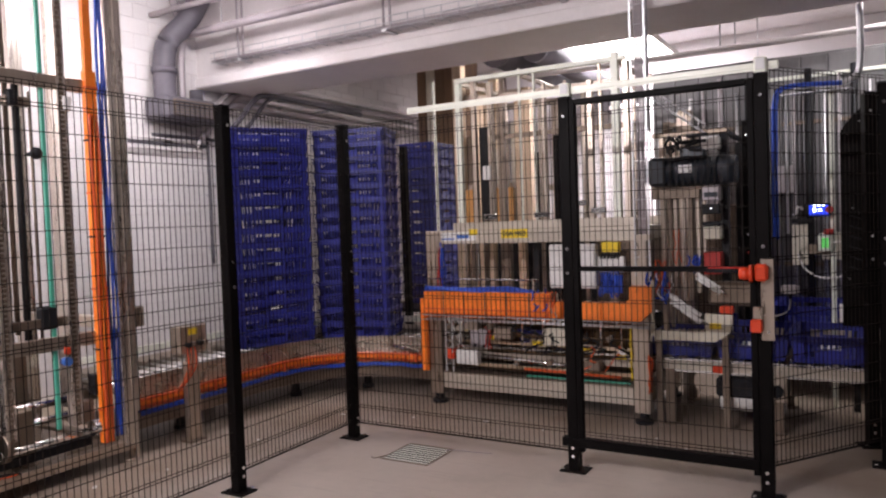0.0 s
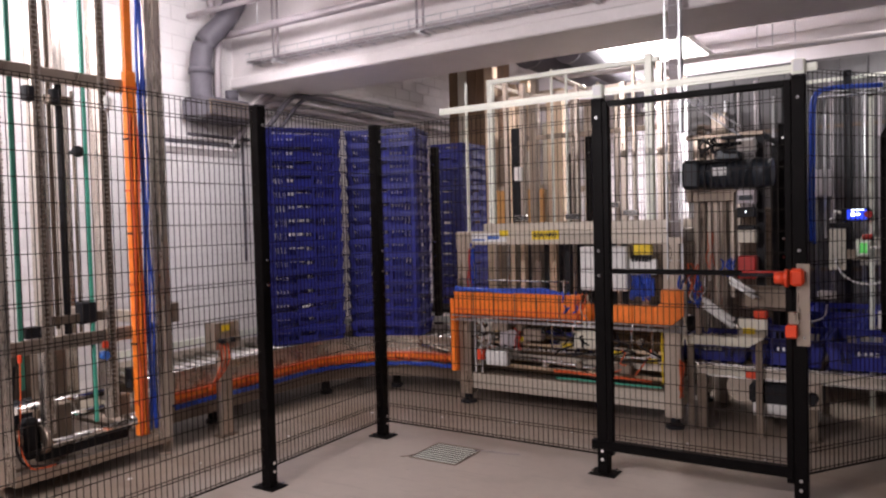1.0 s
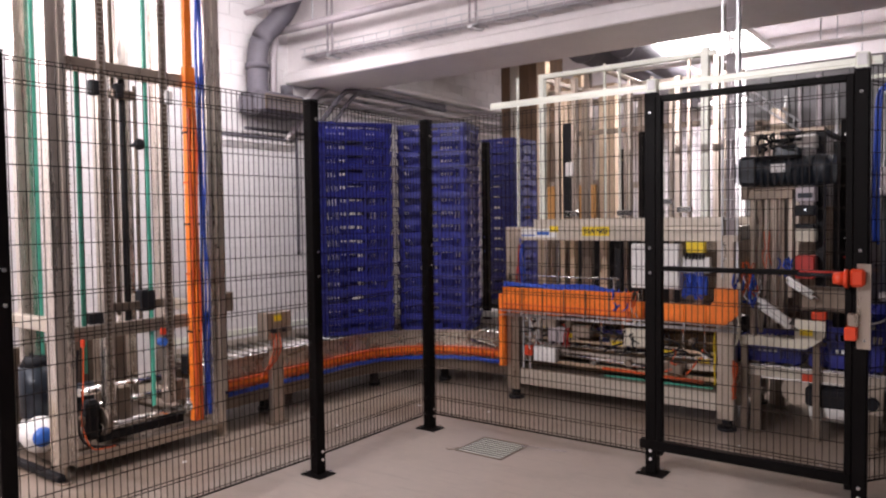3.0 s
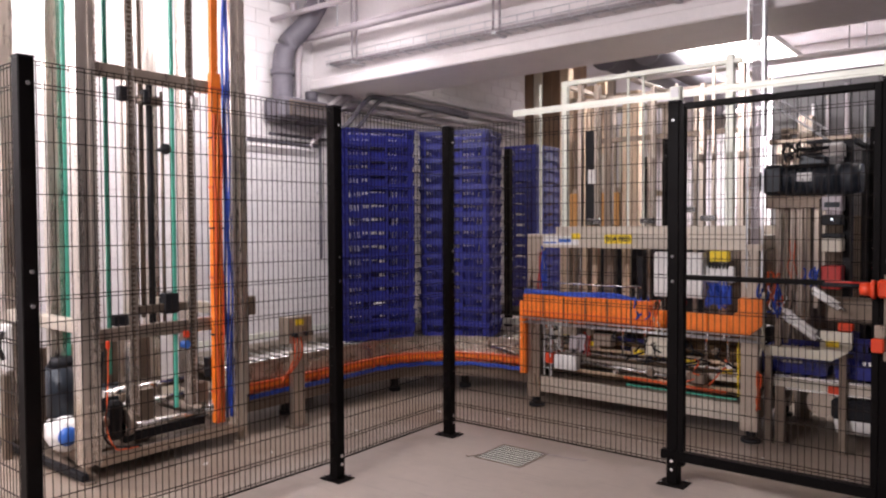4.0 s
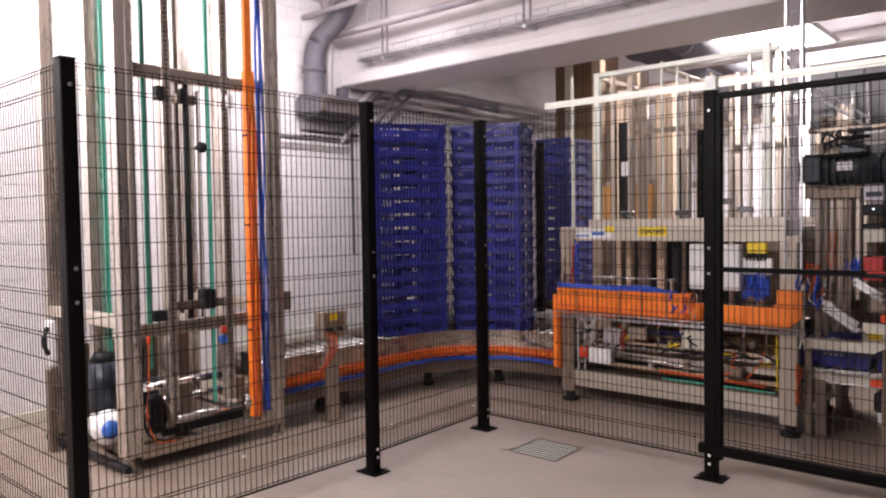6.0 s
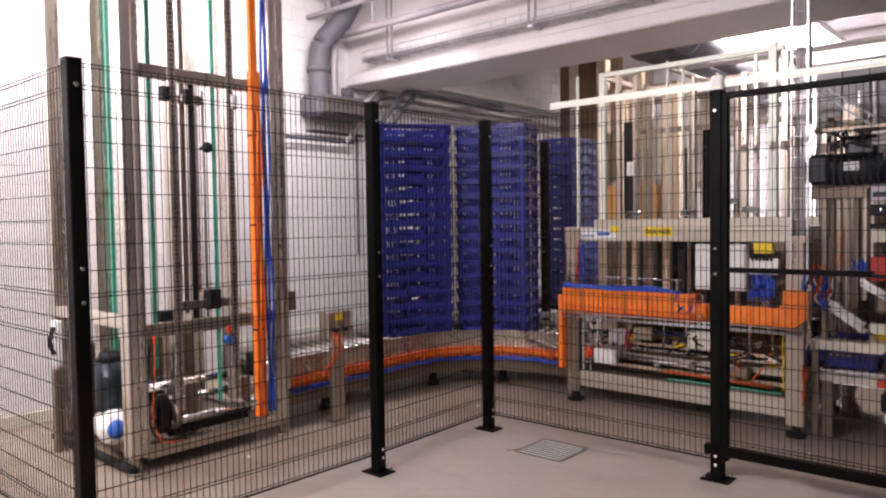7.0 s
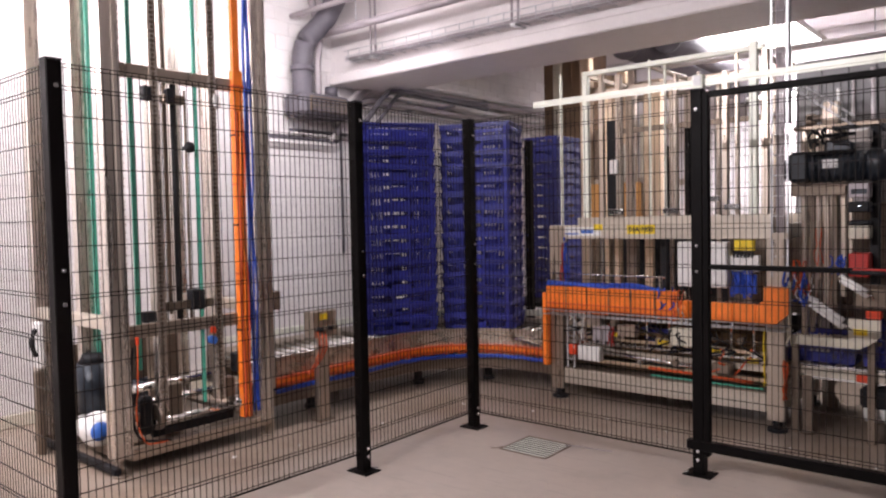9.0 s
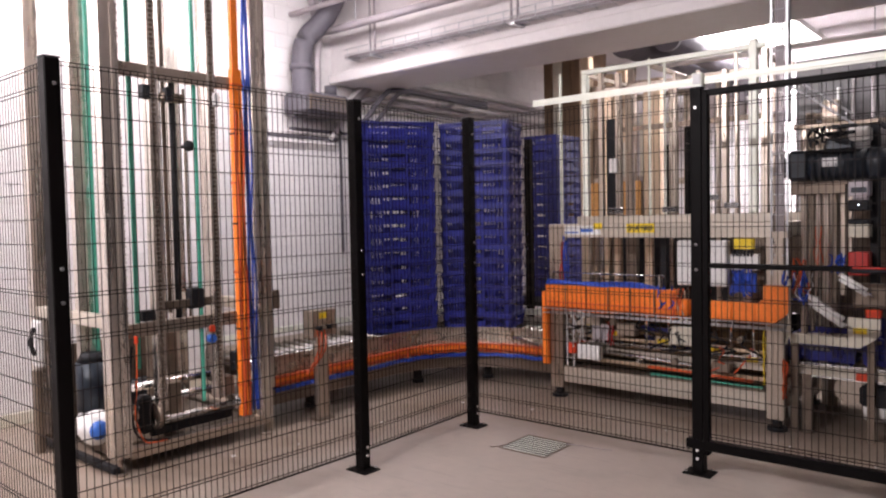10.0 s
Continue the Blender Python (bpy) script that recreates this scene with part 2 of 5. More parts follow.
# ---- setting ----
W0, E0, S0, N0 = -2.55, 5.2, -6.0, 5.6
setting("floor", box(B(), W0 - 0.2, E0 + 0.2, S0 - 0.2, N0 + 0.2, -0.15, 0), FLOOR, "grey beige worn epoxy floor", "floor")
setting("ceiling", box(B(), W0 - 0.2, E0 + 0.2, S0 - 0.2, N0 + 0.2, CEIL, CEIL + 0.15), CEILM, "pale grey painted ceiling", "ceiling")
wall_west = setting("wall_west", box(B(), W0 - 0.2, W0 - 0.005, S0, N0, 0, CEIL), JOINT, "white painted brick wall with fine joints", "wall")
setting("wall_north", box(B(), W0, E0, N0, N0 + 0.2, 0, CEIL), WALL, "plain white wall brightly lit from above", "wall")
# unseen walls, added dark to keep bounced light low
setting("wall_east", box(B(), E0, E0 + 0.2, S0, N0, 0, CEIL), GREYWALL, "unseen wall, made dark grey to cut bounced light", "wall")
setting("wall_south", box(B(), W0, E0, S0 - 0.2, S0, 0, CEIL), GREYWALL, "unseen wall, made dark grey to cut bounced light", "wall")
setting("trim_wall_foot", box(B(), W0 - 0.012, W0 + 0.02, S0, N0, 0, 0.09, 0.006), CREAM, "beige coved skirting at the foot of the wall", "skirting")

# ceiling beam with a cable ledge
beam = box(B(), W0, E0, 1.08, 1.82, 2.69, 2.79, 0.012)
box(beam, W0, E0, 1.12, 1.80, 2.79, CEIL)
setting("beam", beam, BEAMM, "pale painted ceiling beam with a ledge", "beam")

# ---- fence ----
PH = 2.0
post_me = {
    "tube": mesh_of("tube", box(B(), -0.03, 0.03, -0.03, 0.03, 0.008, PH - 0.004, 0.004), BLACK),
    "cap": mesh_of("cap", box(B(), -0.031, 0.031, -0.031, 0.031, PH - 0.004, PH + 0.004, 0.002), RUBBER),
    "base_plate": mesh_of("base_plate", box(B(), -0.075, 0.075, -0.06, 0.06, 0, 0.008, 0.003), BLACK),
    "bolt": mesh_of("bolt", rod(B(), (0, 0, 0), (0, 0, 0.012), 0.009, 6), CHROME),
}


def fence_post(x, y, turn=0.0, label="black powder-coated steel fence post bolted to the floor", height=PH, side=False):
    ob = thing("fence_post", label, "post", pose(x, y, 0, 0, 0, turn), "posts of the safety fence")
    for n in ("tube", "cap", "base_plate"):
        s = Matrix.Diagonal((1, 1, height / PH, 1)) if n != "base_plate" else Matrix()
        shared(n, post_me[n], ob, s)
    for px, py in ((0.055, 0.04), (-0.055, -0.04)):
        shared("bolt", post_me["bolt"], ob, pose(px, py, 0.008))
    for z in (0.085, 0.13, 1.07, 1.20, 1.90):   # panel clamps' screws on the face away from the mesh
        shared("bolt", post_me["bolt"], ob, pose(0.024, 0.004, z, 0, 90, 0) if side else pose(0.0, -0.024, z, 90, 0, 0))
    return ob


Z_ROWS = (1.99, 1.975, 1.905, 1.89, 1.79, 1.69, 1.59, 1.49, 1.39, 1.29, 1.19, 1.10, 1.085, 1.0, 0.93, 0.915, 0.82, 0.72, 0.62, 0.52, 0.42, 0.32, 0.22, 0.205, 0.12, 0.105)
V_WIRE = mesh_of("wire", box(B(), -0.0014, 0.0014, -0.0014, 0.0014, 0.10, 1.992), WIRE)


def wires(parent, length, name="wire", z_rows=Z_ROWS, v_me=None, pitch=0.03):
    n = int(length / pitch)
    start = (length - (n - 1) * pitch) / 2
    for i in range(n):
        shared(name, v_me or V_WIRE, parent, pose(start + i * pitch, 0, 0))
    h_me = mesh_of("wire", box(B(), 0, length, -0.0048, -0.0010, -0.0018, 0.0018), WIRE)
    for z in z_rows:
        shared(name, h_me, parent, pose(0, 0, z))


def fence_panel(p, q, label="black welded wire mesh fence panel", raised=0.0):
    d = Vector((q[0] - p[0], q[1] - p[1]))
    ob = thing("mesh_fence", label, "fence", pose(p[0], p[1], raised, 0, 0, math.degrees(math.atan2(d.y, d.x))), "panels of the safety fence")
    wires(ob, d.length)
    part("bottom_bar", box(B(), 0, d.length, -0.004, 0.002, 0.100, 0.108), BLACK, ob)
    return ob


P0, PA, PC, G1, G2, R1 = (-0.01, -2.555), (0.03, -1.025), (0, 0), (1.495, 0), (2.455, 0), (2.885, 1.063)
PW = (-1.55, -2.555)
F1, F2, F3, F4 = (-2.22, 1.83), (-0.77, 1.88), (0.72, 1.88), (2.14, 1.88)
R0 = (2.955, 0.71)
for p in (P0, PA, PC):
    fence_post(*p, side=True)
for p in (G1, PW, R0):
    fence_post(*p)
fence_post(*G2, label="black steel gate post carrying the safety lock", height=2.0)
fence_post(*R1, turn=23, label="black steel fence post beside the dark machine housing")
for p, h in ((F1, 2.08), (F2, 2.06), (F3, 2.03), (F4, 2.0)):
    fence_post(*p, label="black steel fence post behind the conveyor", height=h)
fence_post(0.14, 2.88, label="black steel fence post by the back wall")
for p, q in ((PW, P0), (P0, PA), (PA, PC), (PC, G1), (F1, F2), (F3, F4)):
    fence_panel(p, q)
fence_panel(G2, R0, "black welded wire mesh panel beside the gate post", 0.045)

# sliding gate
gate = thing("sliding_gate", "black steel framed wire mesh gate, closed", "gate", pose(G1[0] + 0.03, -0.01, 0))
GW = G2[0] - G1[0] - 0.06
part("stile", box(B(), 0, 0.03, -0.02, 0.02, 0.11, 1.985, 0.003), BLACK, gate)
part("stile", box(B(), GW - 0.03, GW, -0.02, 0.02, 0.11, 1.985, 0.003), BLACK, gate)
part("top_bar", box(B(), 0.03, GW - 0.03, -0.02, 0.02, 1.955, 1.985, 0.003), BLACK, gate)
part("bottom_bar", box(B(), -0.09, GW - 0.002, -0.026, 0.024, 0.135, 0.185, 0.004), BLACK, gate)
part("middle_bar", box(B(), 0.03, GW - 0.03, -0.022, 0.012, 1.08, 1.105, 0.003), BLACK, gate)
wires(gate, GW, v_me=mesh_of("wire", box(B(), -0.0014, 0.0014, -0.0014, 0.0014, 0.15, 1.97), WIRE), z_rows=[z for z in Z_ROWS if 0.2 < z < 1.95])
part("handle_bar", rod(B(), (GW - 0.22, -0.05, 1.088), (GW - 0.02, -0.05, 1.088), 0.011), RUBBER, gate)
part("bolt_bar", rod(B(), (GW - 0.21, -0.056, 1.102), (GW - 0.02, -0.056, 1.102), 0.0045, 8), RED, gate, "red bolt bar of the lock")

rail = thing("gate_rail", "pale aluminium overhead gate rail on brackets", "rail")
part("track", box(B(), 0.487, 2.53, 0.012, 0.05, 2.030, 2.058, 0.003), ALU, rail)
part("track_lip", box(B(), 0.487, 2.53, 0.014, 0.018, 2.020, 2.030), ALU, rail)
for x in (G1[0], G2[0]):
    part("bracket", box(B(), x - 0.028, x + 0.028, -0.012, 0.04, 2.004, 2.078, 0.005), ALU, rail)
    part("bracket_plate", box(B(), x - 0.02, x + 0.02, -0.017, -0.012, 2.02, 2.072, 0.002), PAPER, rail)

lock = thing("safety_lock", "red plastic gate safety lock on a steel plate", "lock", pose(G2[0], -0.034, 0))
lock_plate = part("plate", box(B(), -0.012, 0.045, -0.008, 0.0, 0.76, 1.14, 0.002), STEEL, lock)
part("body", box(B(), -0.035, 0.025, -0.058, -0.008, 1.04, 1.12, 0.012), RED_ORANGE, lock)
part("knob", rod(B(), (-0.055, -0.035, 1.075), (-0.10, -0.035, 1.075), 0.032, 12, 0.026), RED_ORANGE, lock)
part("knob_collar", rod(B(), (-0.04, -0.035, 1.075), (-0.056, -0.035, 1.075), 0.042), RED_ORANGE, lock)
part("latch", box(B(), -0.055, -0.005, -0.05, -0.008, 0.80, 0.86, 0.006), RED_ORANGE, lock)
part("latch_bracket", box(B(), -0.045, 0.0, -0.03, -0.008, 0.86, 0.92, 0.004), STEEL, lock)
part("screw", rod(B(), (0.02, -0.008, 1.10), (0.02, -0.013, 1.10), 0.008, 8), CHROME, lock_plate)
part("screw", rod(B(), (0.02, -0.008, 0.80), (0.02, -0.013, 0.80), 0.008, 8), CHROME, lock_plate)
junction = thing("junction_box", "small white junction box on the fence", "junction box")
part("body", box(B(), 2.505, 2.585, 0.20, 0.24, 0.955, 0.995, 0.004), WHITE, junction)
part("cable_gland", rod(B(), (2.545, 0.22, 0.955), (2.545, 0.22, 0.93), 0.008, 8), RUBBER, junction)
hb = B()
hose(hb, ((2.45, -0.05, 0.88), (2.50, 0.02, 0.87), (2.54, 0.15, 0.88), (2.545, 0.22, 0.93)), 0.004)
part("cable", hb, WHITE, junction)

# floor drain: frame and slats over a flat black sheet for the pit's shade
drain = thing("floor_drain", "square steel floor drain grating", "drain", pose(0.56, -0.12, 0))
fr = B()
for a in ((-0.16, 0.16, -0.16, -0.148), (-0.16, 0.16, 0.148, 0.16), (-0.16, -0.148, -0.148, 0.148), (0.148, 0.16, -0.148, 0.148)):
    box(fr, *a, 0.001, 0.004)
part("frame", fr, STEEL_DARK, drain)
part("pit", box(B(), -0.148, 0.148, -0.148, 0.148, 0.0006, 0.0016), BLACK, drain, "black sheet standing in for the shaded drain pit")
slat_me = mesh_of("slat", box(B(), -0.148, 0.148, -0.0062, 0.0062, 0.0016, 0.0026), ALU)
for i in range(9):
    shared("slat", slat_me, drain, pose(0, -0.132 + i * 0.033, 0))
part("loose_wire", hose(B(), ((0.13, 0.12, 0.006), (0.20, 0.15, 0.004), (0.30, 0.16, 0.003), (0.40, 0.18, 0.003)), 0.0022), PIPE, drain)
part("loose_wire", hose(B(), ((-0.15, -0.12, 0.008), (-0.19, -0.17, 0.003), (-0.22, -0.16, 0.003)), 0.0022), STEEL_DARK, drain)


# ---- crate lift ----
lift = thing("crate_lift", "tall stainless steel crate lift frame with chains", "lift")
LX0, LX1, LY0, LY1 = -1.97, -0.98, -1.88, -0.94
LT = CEIL - 0.03


def profile(x, y, z0, z1, wx, wy, material=LIFT_STEEL, name="column", label=""):
    """An upright slotted profile: a core and two proud flanges."""
    bm = box(B(), x - wx / 2, x + wx / 2, y - wy / 2, y + wy / 2, z0, z1, 0.004)
    box(bm, x + wx / 2, x + wx / 2 + 0.006, y - wy / 2, y - wy / 6, z0, z1)
    box(bm, x + wx / 2, x + wx / 2 + 0.006, y + wy / 6, y + wy / 2, z0, z1)
    return part(name, bm, material, lift, label)


profile(LX1, LY0, 0.10, LT, 0.09, 0.10)
profile(LX1, LY1, 0.10, LT, 0.09, 0.085)
profile(LX0, LY0, 0.06, LT, 0.09, 0.08)
profile(LX0, LY1, 0.06, LT, 0.09, 0.08)
for x, y in ((LX1, LY0), (LX1, LY1 + 0.02), (LX0, LY0), (LX0, LY1)):
    part("foot", rod(rod(B(), (x, y, 0), (x, y, 0.015), 0.045, 14), (x, y, 0.015), (x, y, 0.11), 0.014, 8), STEEL, lift)
# inner uprights that carry the chains, with green wear strips
for x, y, w in ((-1.45, -1.83, 0.08), (-1.45, -0.98, 0.09), (-1.0, -1.62, 0.05), (-1.0, -1.25, 0.05), (-1.95, -1.40, 0.12), (-1.95, -1.1, 0.09)):
    profile(x, y, 0.30, LT, 0.06, w, LIFT_STEEL, "guide_column")
for x, y, z0 in ((-1.40, -1.785, 0.40), (-1.0, -1.745, 0.56), (-1.0, -1.35, 0.30)):
    part("guide_strip", box(B(), x, x + 0.018, y - 0.0115, y + 0.0115, z0, LT, 0.003), GREEN, lift, "green plastic wear strip")


def chain(x, y, z0, z1, pitch=0.026):
    n = int((z1 - z0) / pitch)
    verts, faces = [], []
    for i in range(n):
        z = z0 + i * pitch
        w = 0.013 if i % 2 else 0.009
        k = len(verts)
        for dx, dy, dz in ((0, -1, 0), (1, -1, 0), (1, 1, 0), (0, 1, 0), (0, -1, 1), (1, -1, 1), (1, 1, 1), (0, 1, 1)):
            verts.append((x + dx * 0.014, y + dy * w, z + dz * pitch * 0.62))
        for f in ((0, 1, 2, 3), (4, 7, 6, 5), (0, 4, 5, 1), (1, 5, 6, 2), (2, 6, 7, 3), (3, 7, 4, 0)):
            faces.append([k + q for q in f])
    me = bpy.data.meshes.new("chain")
    me.from_pydata(verts, [], faces)
    me.materials.append(STEEL_DARK)
    ob = new("chain", me)
    ob.parent = lift
    return tagged(ob, "steel roller chain")


for x, y, z0 in ((-1.385, -1.752, 0.35), (-0.975, -1.62, 0.28), (-0.975, -1.25, 0.30), (-1.90, -1.36, 0.4)):
    chain(x, y, z0, LT)
part("piston_rod", rod(B(), (-1.02, -1.53, 0.85), (-1.02, -1.53, LT), 0.012), STEEL_DARK, lift)
part("piston_rod", rod(B(), (-1.02, -1.475, 0.75), (-1.02, -1.475, 2.20), 0.018), RUBBER, lift)
part("guide_rod", rod(B(), (-1.02, -1.40, 0.75), (-1.02, -1.40, 2.15), 0.008), STEEL_DARK, lift)
# cross beams
for z0, z1, material in ((0.74, 0.815, STEEL), (2.175, 2.25, STEEL)):
    part("cross_beam", box(B(), LX1 - 0.03, LX1 + 0.012, LY0 + 0.05, LY1 - 0.043, z0, z1, 0.004), material, lift)
part("cross_beam", box(B(), LX0 + 0.045, LX1 - 0.045, LY0 - 0.035, LY0 + 0.02, 0.80, 0.87, 0.004), STEEL_H, lift)
part("cross_beam", box(B(), LX0 + 0.045, LX1 - 0.045, LY1 - 0.02, LY1 + 0.035, 0.80, 0.87, 0.004), STEEL_H, lift)
part("base_beam", box(B(), LX1 - 0.035, LX1 + 0.035, LY0 + 0.05, LY1 + 0.06, 0.075, 0.135, 0.005), STEEL, lift)
part("base_beam", box(B(), LX0 - 0.035, LX0 + 0.035, LY0, LY1, 0.02, 0.07, 0.005), STEEL_DARK, lift)
part("side_beam", box(B(), LX0 - 0.04, LX1 + 0.03, LY0 - 0.05, LY0 - 0.01, 0.02, 0.055, 0.004), RUBBER, lift)
part("side_beam", box(B(), LX0, LX1 - 0.05, LY1 - 0.03, LY1 + 0.03, 0.075, 0.135, 0.004), STEEL_DARK, lift)
# dark sheet added low in the lift to make its base read shaded
part("shade_tray", box(B(), LX0 + 0.06, LX1 - 0.05, LY0 + 0.07, LY1 - 0.06, 0.085, 0.125, 0.004), STEEL_DARK, lift)
part("end_plate", box(B(), LX1 - 0.02, LX1 + 0.045, LY1 + 0.03, LY1 + 0.05, 0.02, 0.22, 0.004), STEEL, lift)
for x, z in ((-1.25, 0.40), (-1.12, 0.335), (-1.02, 0.235)):
    part("roller", rod(B(), (x, -1.66, z), (x, -1.13, z), 0.024, 16), CHROME, lift)
part("drive_shaft", rod(B(), (-1.05, -1.80, 0.29), (-1.05, -1.64, 0.29), 0.03, 14), STEEL_DARK, lift)
part("sprocket", rod(B(), (-1.02, -1.655, 0.27), (-1.02, -1.625, 0.27), 0.075, 20), STEEL_DARK, lift)
part("bearing", rod(B(), (-1.0, -1.15, 0.25), (-1.0, -1.07, 0.25), 0.045, 16), CHROME, lift)
part("lower_guard", box(B(), -1.07, -1.03, -1.66, -1.13, 0.15, 0.20, 0.004), RUBBER, lift)
part("carriage", box(B(), -1.03, -0.99, -1.60, -1.26, 0.87, 0.92, 0.004), STEEL_DARK, lift)
part("carriage_block", box(B(), -1.04, -0.975, -1.42, -1.33, 0.86, 0.98, 0.008), RUBBER, lift)
part("carriage_block", box(B(), -1.04, -0.975, -1.72, -1.64, 0.82, 0.88, 0.008), RUBBER, lift)
part("clamp", box(B(), -1.03, -0.97, -1.56, -1.42, 2.06, 2.11, 0.006), STEEL_DARK, lift)
for y in (-1.66, -1.52, -1.22):
    part("clamp_block", box(B(), -1.0, -0.955, y - 0.025, y + 0.025, 2.06, 2.14, 0.006), RUBBER if y < -1.3 else WHITE, lift)
part("knob", ball(rod(B(), (-1.0, -1.43, 1.81), (-0.94, -1.43, 1.81), 0.012), (-0.93, -1.43, 1.81), 0.032), RUBBER, lift)
part("sensor", rod(B(), (-0.99, -1.30, 0.67), (-0.95, -1.30, 0.67), 0.025, 12), BLUE_CAP, lift)
part("sensor_cap", box(B(), -0.98, -0.95, -1.31, -1.28, 0.71, 0.75, 0.005), RED_ORANGE, lift)
part("sensor_cap", box(B(), -0.945, -0.925, -1.795, -1.775, 0.71, 0.755, 0.005), RED_ORANGE, lift)
# upright orange trunking and cables on the lift's near column
tr = box(B(), -0.985, -0.945, -1.115, -1.045, 0.16, 2.30, 0.004)
part("trunking", tr, ORANGE, lift, "orange cable trunking running up the frame")
part("trunking", box(B(), -0.985, -0.955, -1.105, -1.055, 2.30, LT, 0.004), ORANGE, lift, "orange cable trunking running up the frame")
for k, z in enumerate((0.35, 0.7, 1.05, 1.35, 1.6, 1.9, 2.2)):
    part("strap", box(B(), -0.986, -0.942, -1.118, -1.042, z, z + 0.012), RUBBER if k % 2 else ORANGE_CABLE, lift)
for i, rad in enumerate((0.0085, 0.007, 0.006)):
    y = -1.026 + i * 0.018
    part("cable", hose(B(), [(-0.952 + 0.008 * math.sin(3 * k + i), y + 0.006 * math.sin(2.1 * k + 2 * i), 0.18 + k * 0.38) for k in range(9)], rad, 6, 4), BLUE_CABLE, lift, "blue cable")
for i, rad in enumerate((0.009, 0.008, 0.007)):
    y = -1.10 + i * 0.021
    part("cable", hose(B(), [(-0.940 + 0.004 * math.sin(2 * k + i), y + 0.005 * math.sin(1.7 * k + 2 * i), 0.16 + k * 0.27) for k in range(8)], rad, 6, 4), ORANGE_CABLE if i != 1 else ORANGE, lift, "orange cable")
profile(-0.955, -0.90, 0.30, LT, 0.03, 0.05, LIFT_STEEL, "rear_rail")
part("rear_block", box(B(), -1.0, -0.95, -0.855, -0.80, 0.80, 0.92, 0.004), STEEL_DARK, lift)

part("cable", hose(B(), ((-0.94, -1.78, 0.72), (-0.935, -1.79, 0.5), (-0.94, -1.80, 0.30), (-0.93, -1.76, 0.17), (-0.93, -1.70, 0.148), (-0.94, -1.62, 0.141)), 0.004), ORANGE_CABLE, lift, "orange cable looping along the base")
part("cable", hose(B(), ((-0.94, -1.81, 0.70), (-0.935, -1.83, 0.45), (-0.945, -1.79, 0.20), (-0.95, -1.6, 0.14)), 0.007), RUBBER, lift)
part("sprocket_guard", box(B(), -1.08, -1.0, -1.74, -1.66, 0.18, 0.40, 0.02), RUBBER, lift)
part("chain_box", box(B(), -1.12, -1.04, -1.58, -1.46, 0.14, 0.44, 0.01), STEEL_DARK, lift)
part("chain_box", box(B(), -1.35, -1.28, -1.52, -1.34, 0.14, 0.70, 0.01), STEEL_DARK, lift)
part("base_motor", rod(B(), (-1.75, -1.65, 0.26), (-1.75, -1.15, 0.26), 0.09, 18), NAVY, lift)
part("back_guard", box(B(), LX0 - 0.02, LX0 - 0.01, LY0 + 0.1, LY1 - 0.05, 0.10, 0.60, 0.003), STEEL_DARK, lift)
part("valve_block", box(B(), -1.05, -0.98, -1.24, -1.14, 0.30, 0.42, 0.006), STEEL_DARK, lift)
part("valve_block", box(B(), -1.05, -0.98, -1.13, -1.06, 0.44, 0.56, 0.006), RUBBER, lift)
drive = thing("gear_motor", "dark blue gear motor with a white gearbox at the lift", "motor")
part("motor_body", rod(B(), (-1.36, -1.84, 0.30), (-1.36, -1.84, 0.58), 0.085, 20), NAVY, drive)
part("motor_cap", rod(B(), (-1.36, -1.84, 0.58), (-1.36, -1.84, 0.63), 0.08, 20, 0.055), RUBBER, drive)
part("gearbox", ball(box(B(), -1.42, -1.20, -1.93, -1.76, 0.14, 0.29, 0.03), (-1.24, -1.88, 0.22), 0.10), WHITE, drive)
part("hub", ball(B(), (-1.155, -1.905, 0.225), 0.054, (0.6, 1, 1)), BLUE_CAP, drive, "blue domed hub")
part("mount", box(B(), -1.5, -1.05, -1.86, -1.70, 0.07, 0.142, 0.006), STEEL_DARK, drive)
cover = thing("machine_cover", "white sheet cover beside the lift column", "cover")
part("panel", box(B(), -1.82, -1.72, -1.99, -1.95, 0.52, 0.80, 0.01), WHITE, cover)
part("bracket", box(B(), -1.80, -1.74, -1.95, -1.915, 0.60, 0.68), STEEL, cover)
part("hose", hose(B(), ((-1.74, -2.0, 0.76), (-1.72, -2.03, 0.68), (-1.74, -2.0, 0.60)), 0.014), RUBBER, cover)
part("stand", box(B(), -1.80, -1.74, -2.0, -1.96, 0.0, 0.50, 0.004), STEEL_DARK, cover)

# ---- curved conveyor ----
CZ = 0.435
CX, CY, RI, RO = -0.30, 0.36, 0.76, 1.42


def lane(r, x_end=1.55, y_start=-0.88, off=0.0):
    """The conveyor's edge line at radius r: straight, quarter bend, straight."""
    pts = [(CX - r, y_start + (CY - y_start) * k / 4) for k in range(4)]
    pts += [(CX - r * math.cos(a), CY + r * math.sin(a)) for a in (math.pi / 2 * k / 20 for k in range(21))]
    return pts + [(CX + (x_end - CX) * k / 3, CY + r) for k in (1, 2, 3)]


def sheet(bm, a, b, z0, z1):
    """A level slab between two edge lines of the same length."""
    rows = [[bm.verts.new((*p, z)) for p, z in ((p, z0), (q, z0), (q, z1), (p, z1))] for p, q in zip(a, b)]
    for u, v in zip(rows, rows[1:]):
        for k in range(4):
            bm.faces.new((u[k], v[k], v[(k + 1) % 4], u[(k + 1) % 4]))
    bm.faces.new(rows[0])
    bm.faces.new(rows[-1][::-1])
    return bm


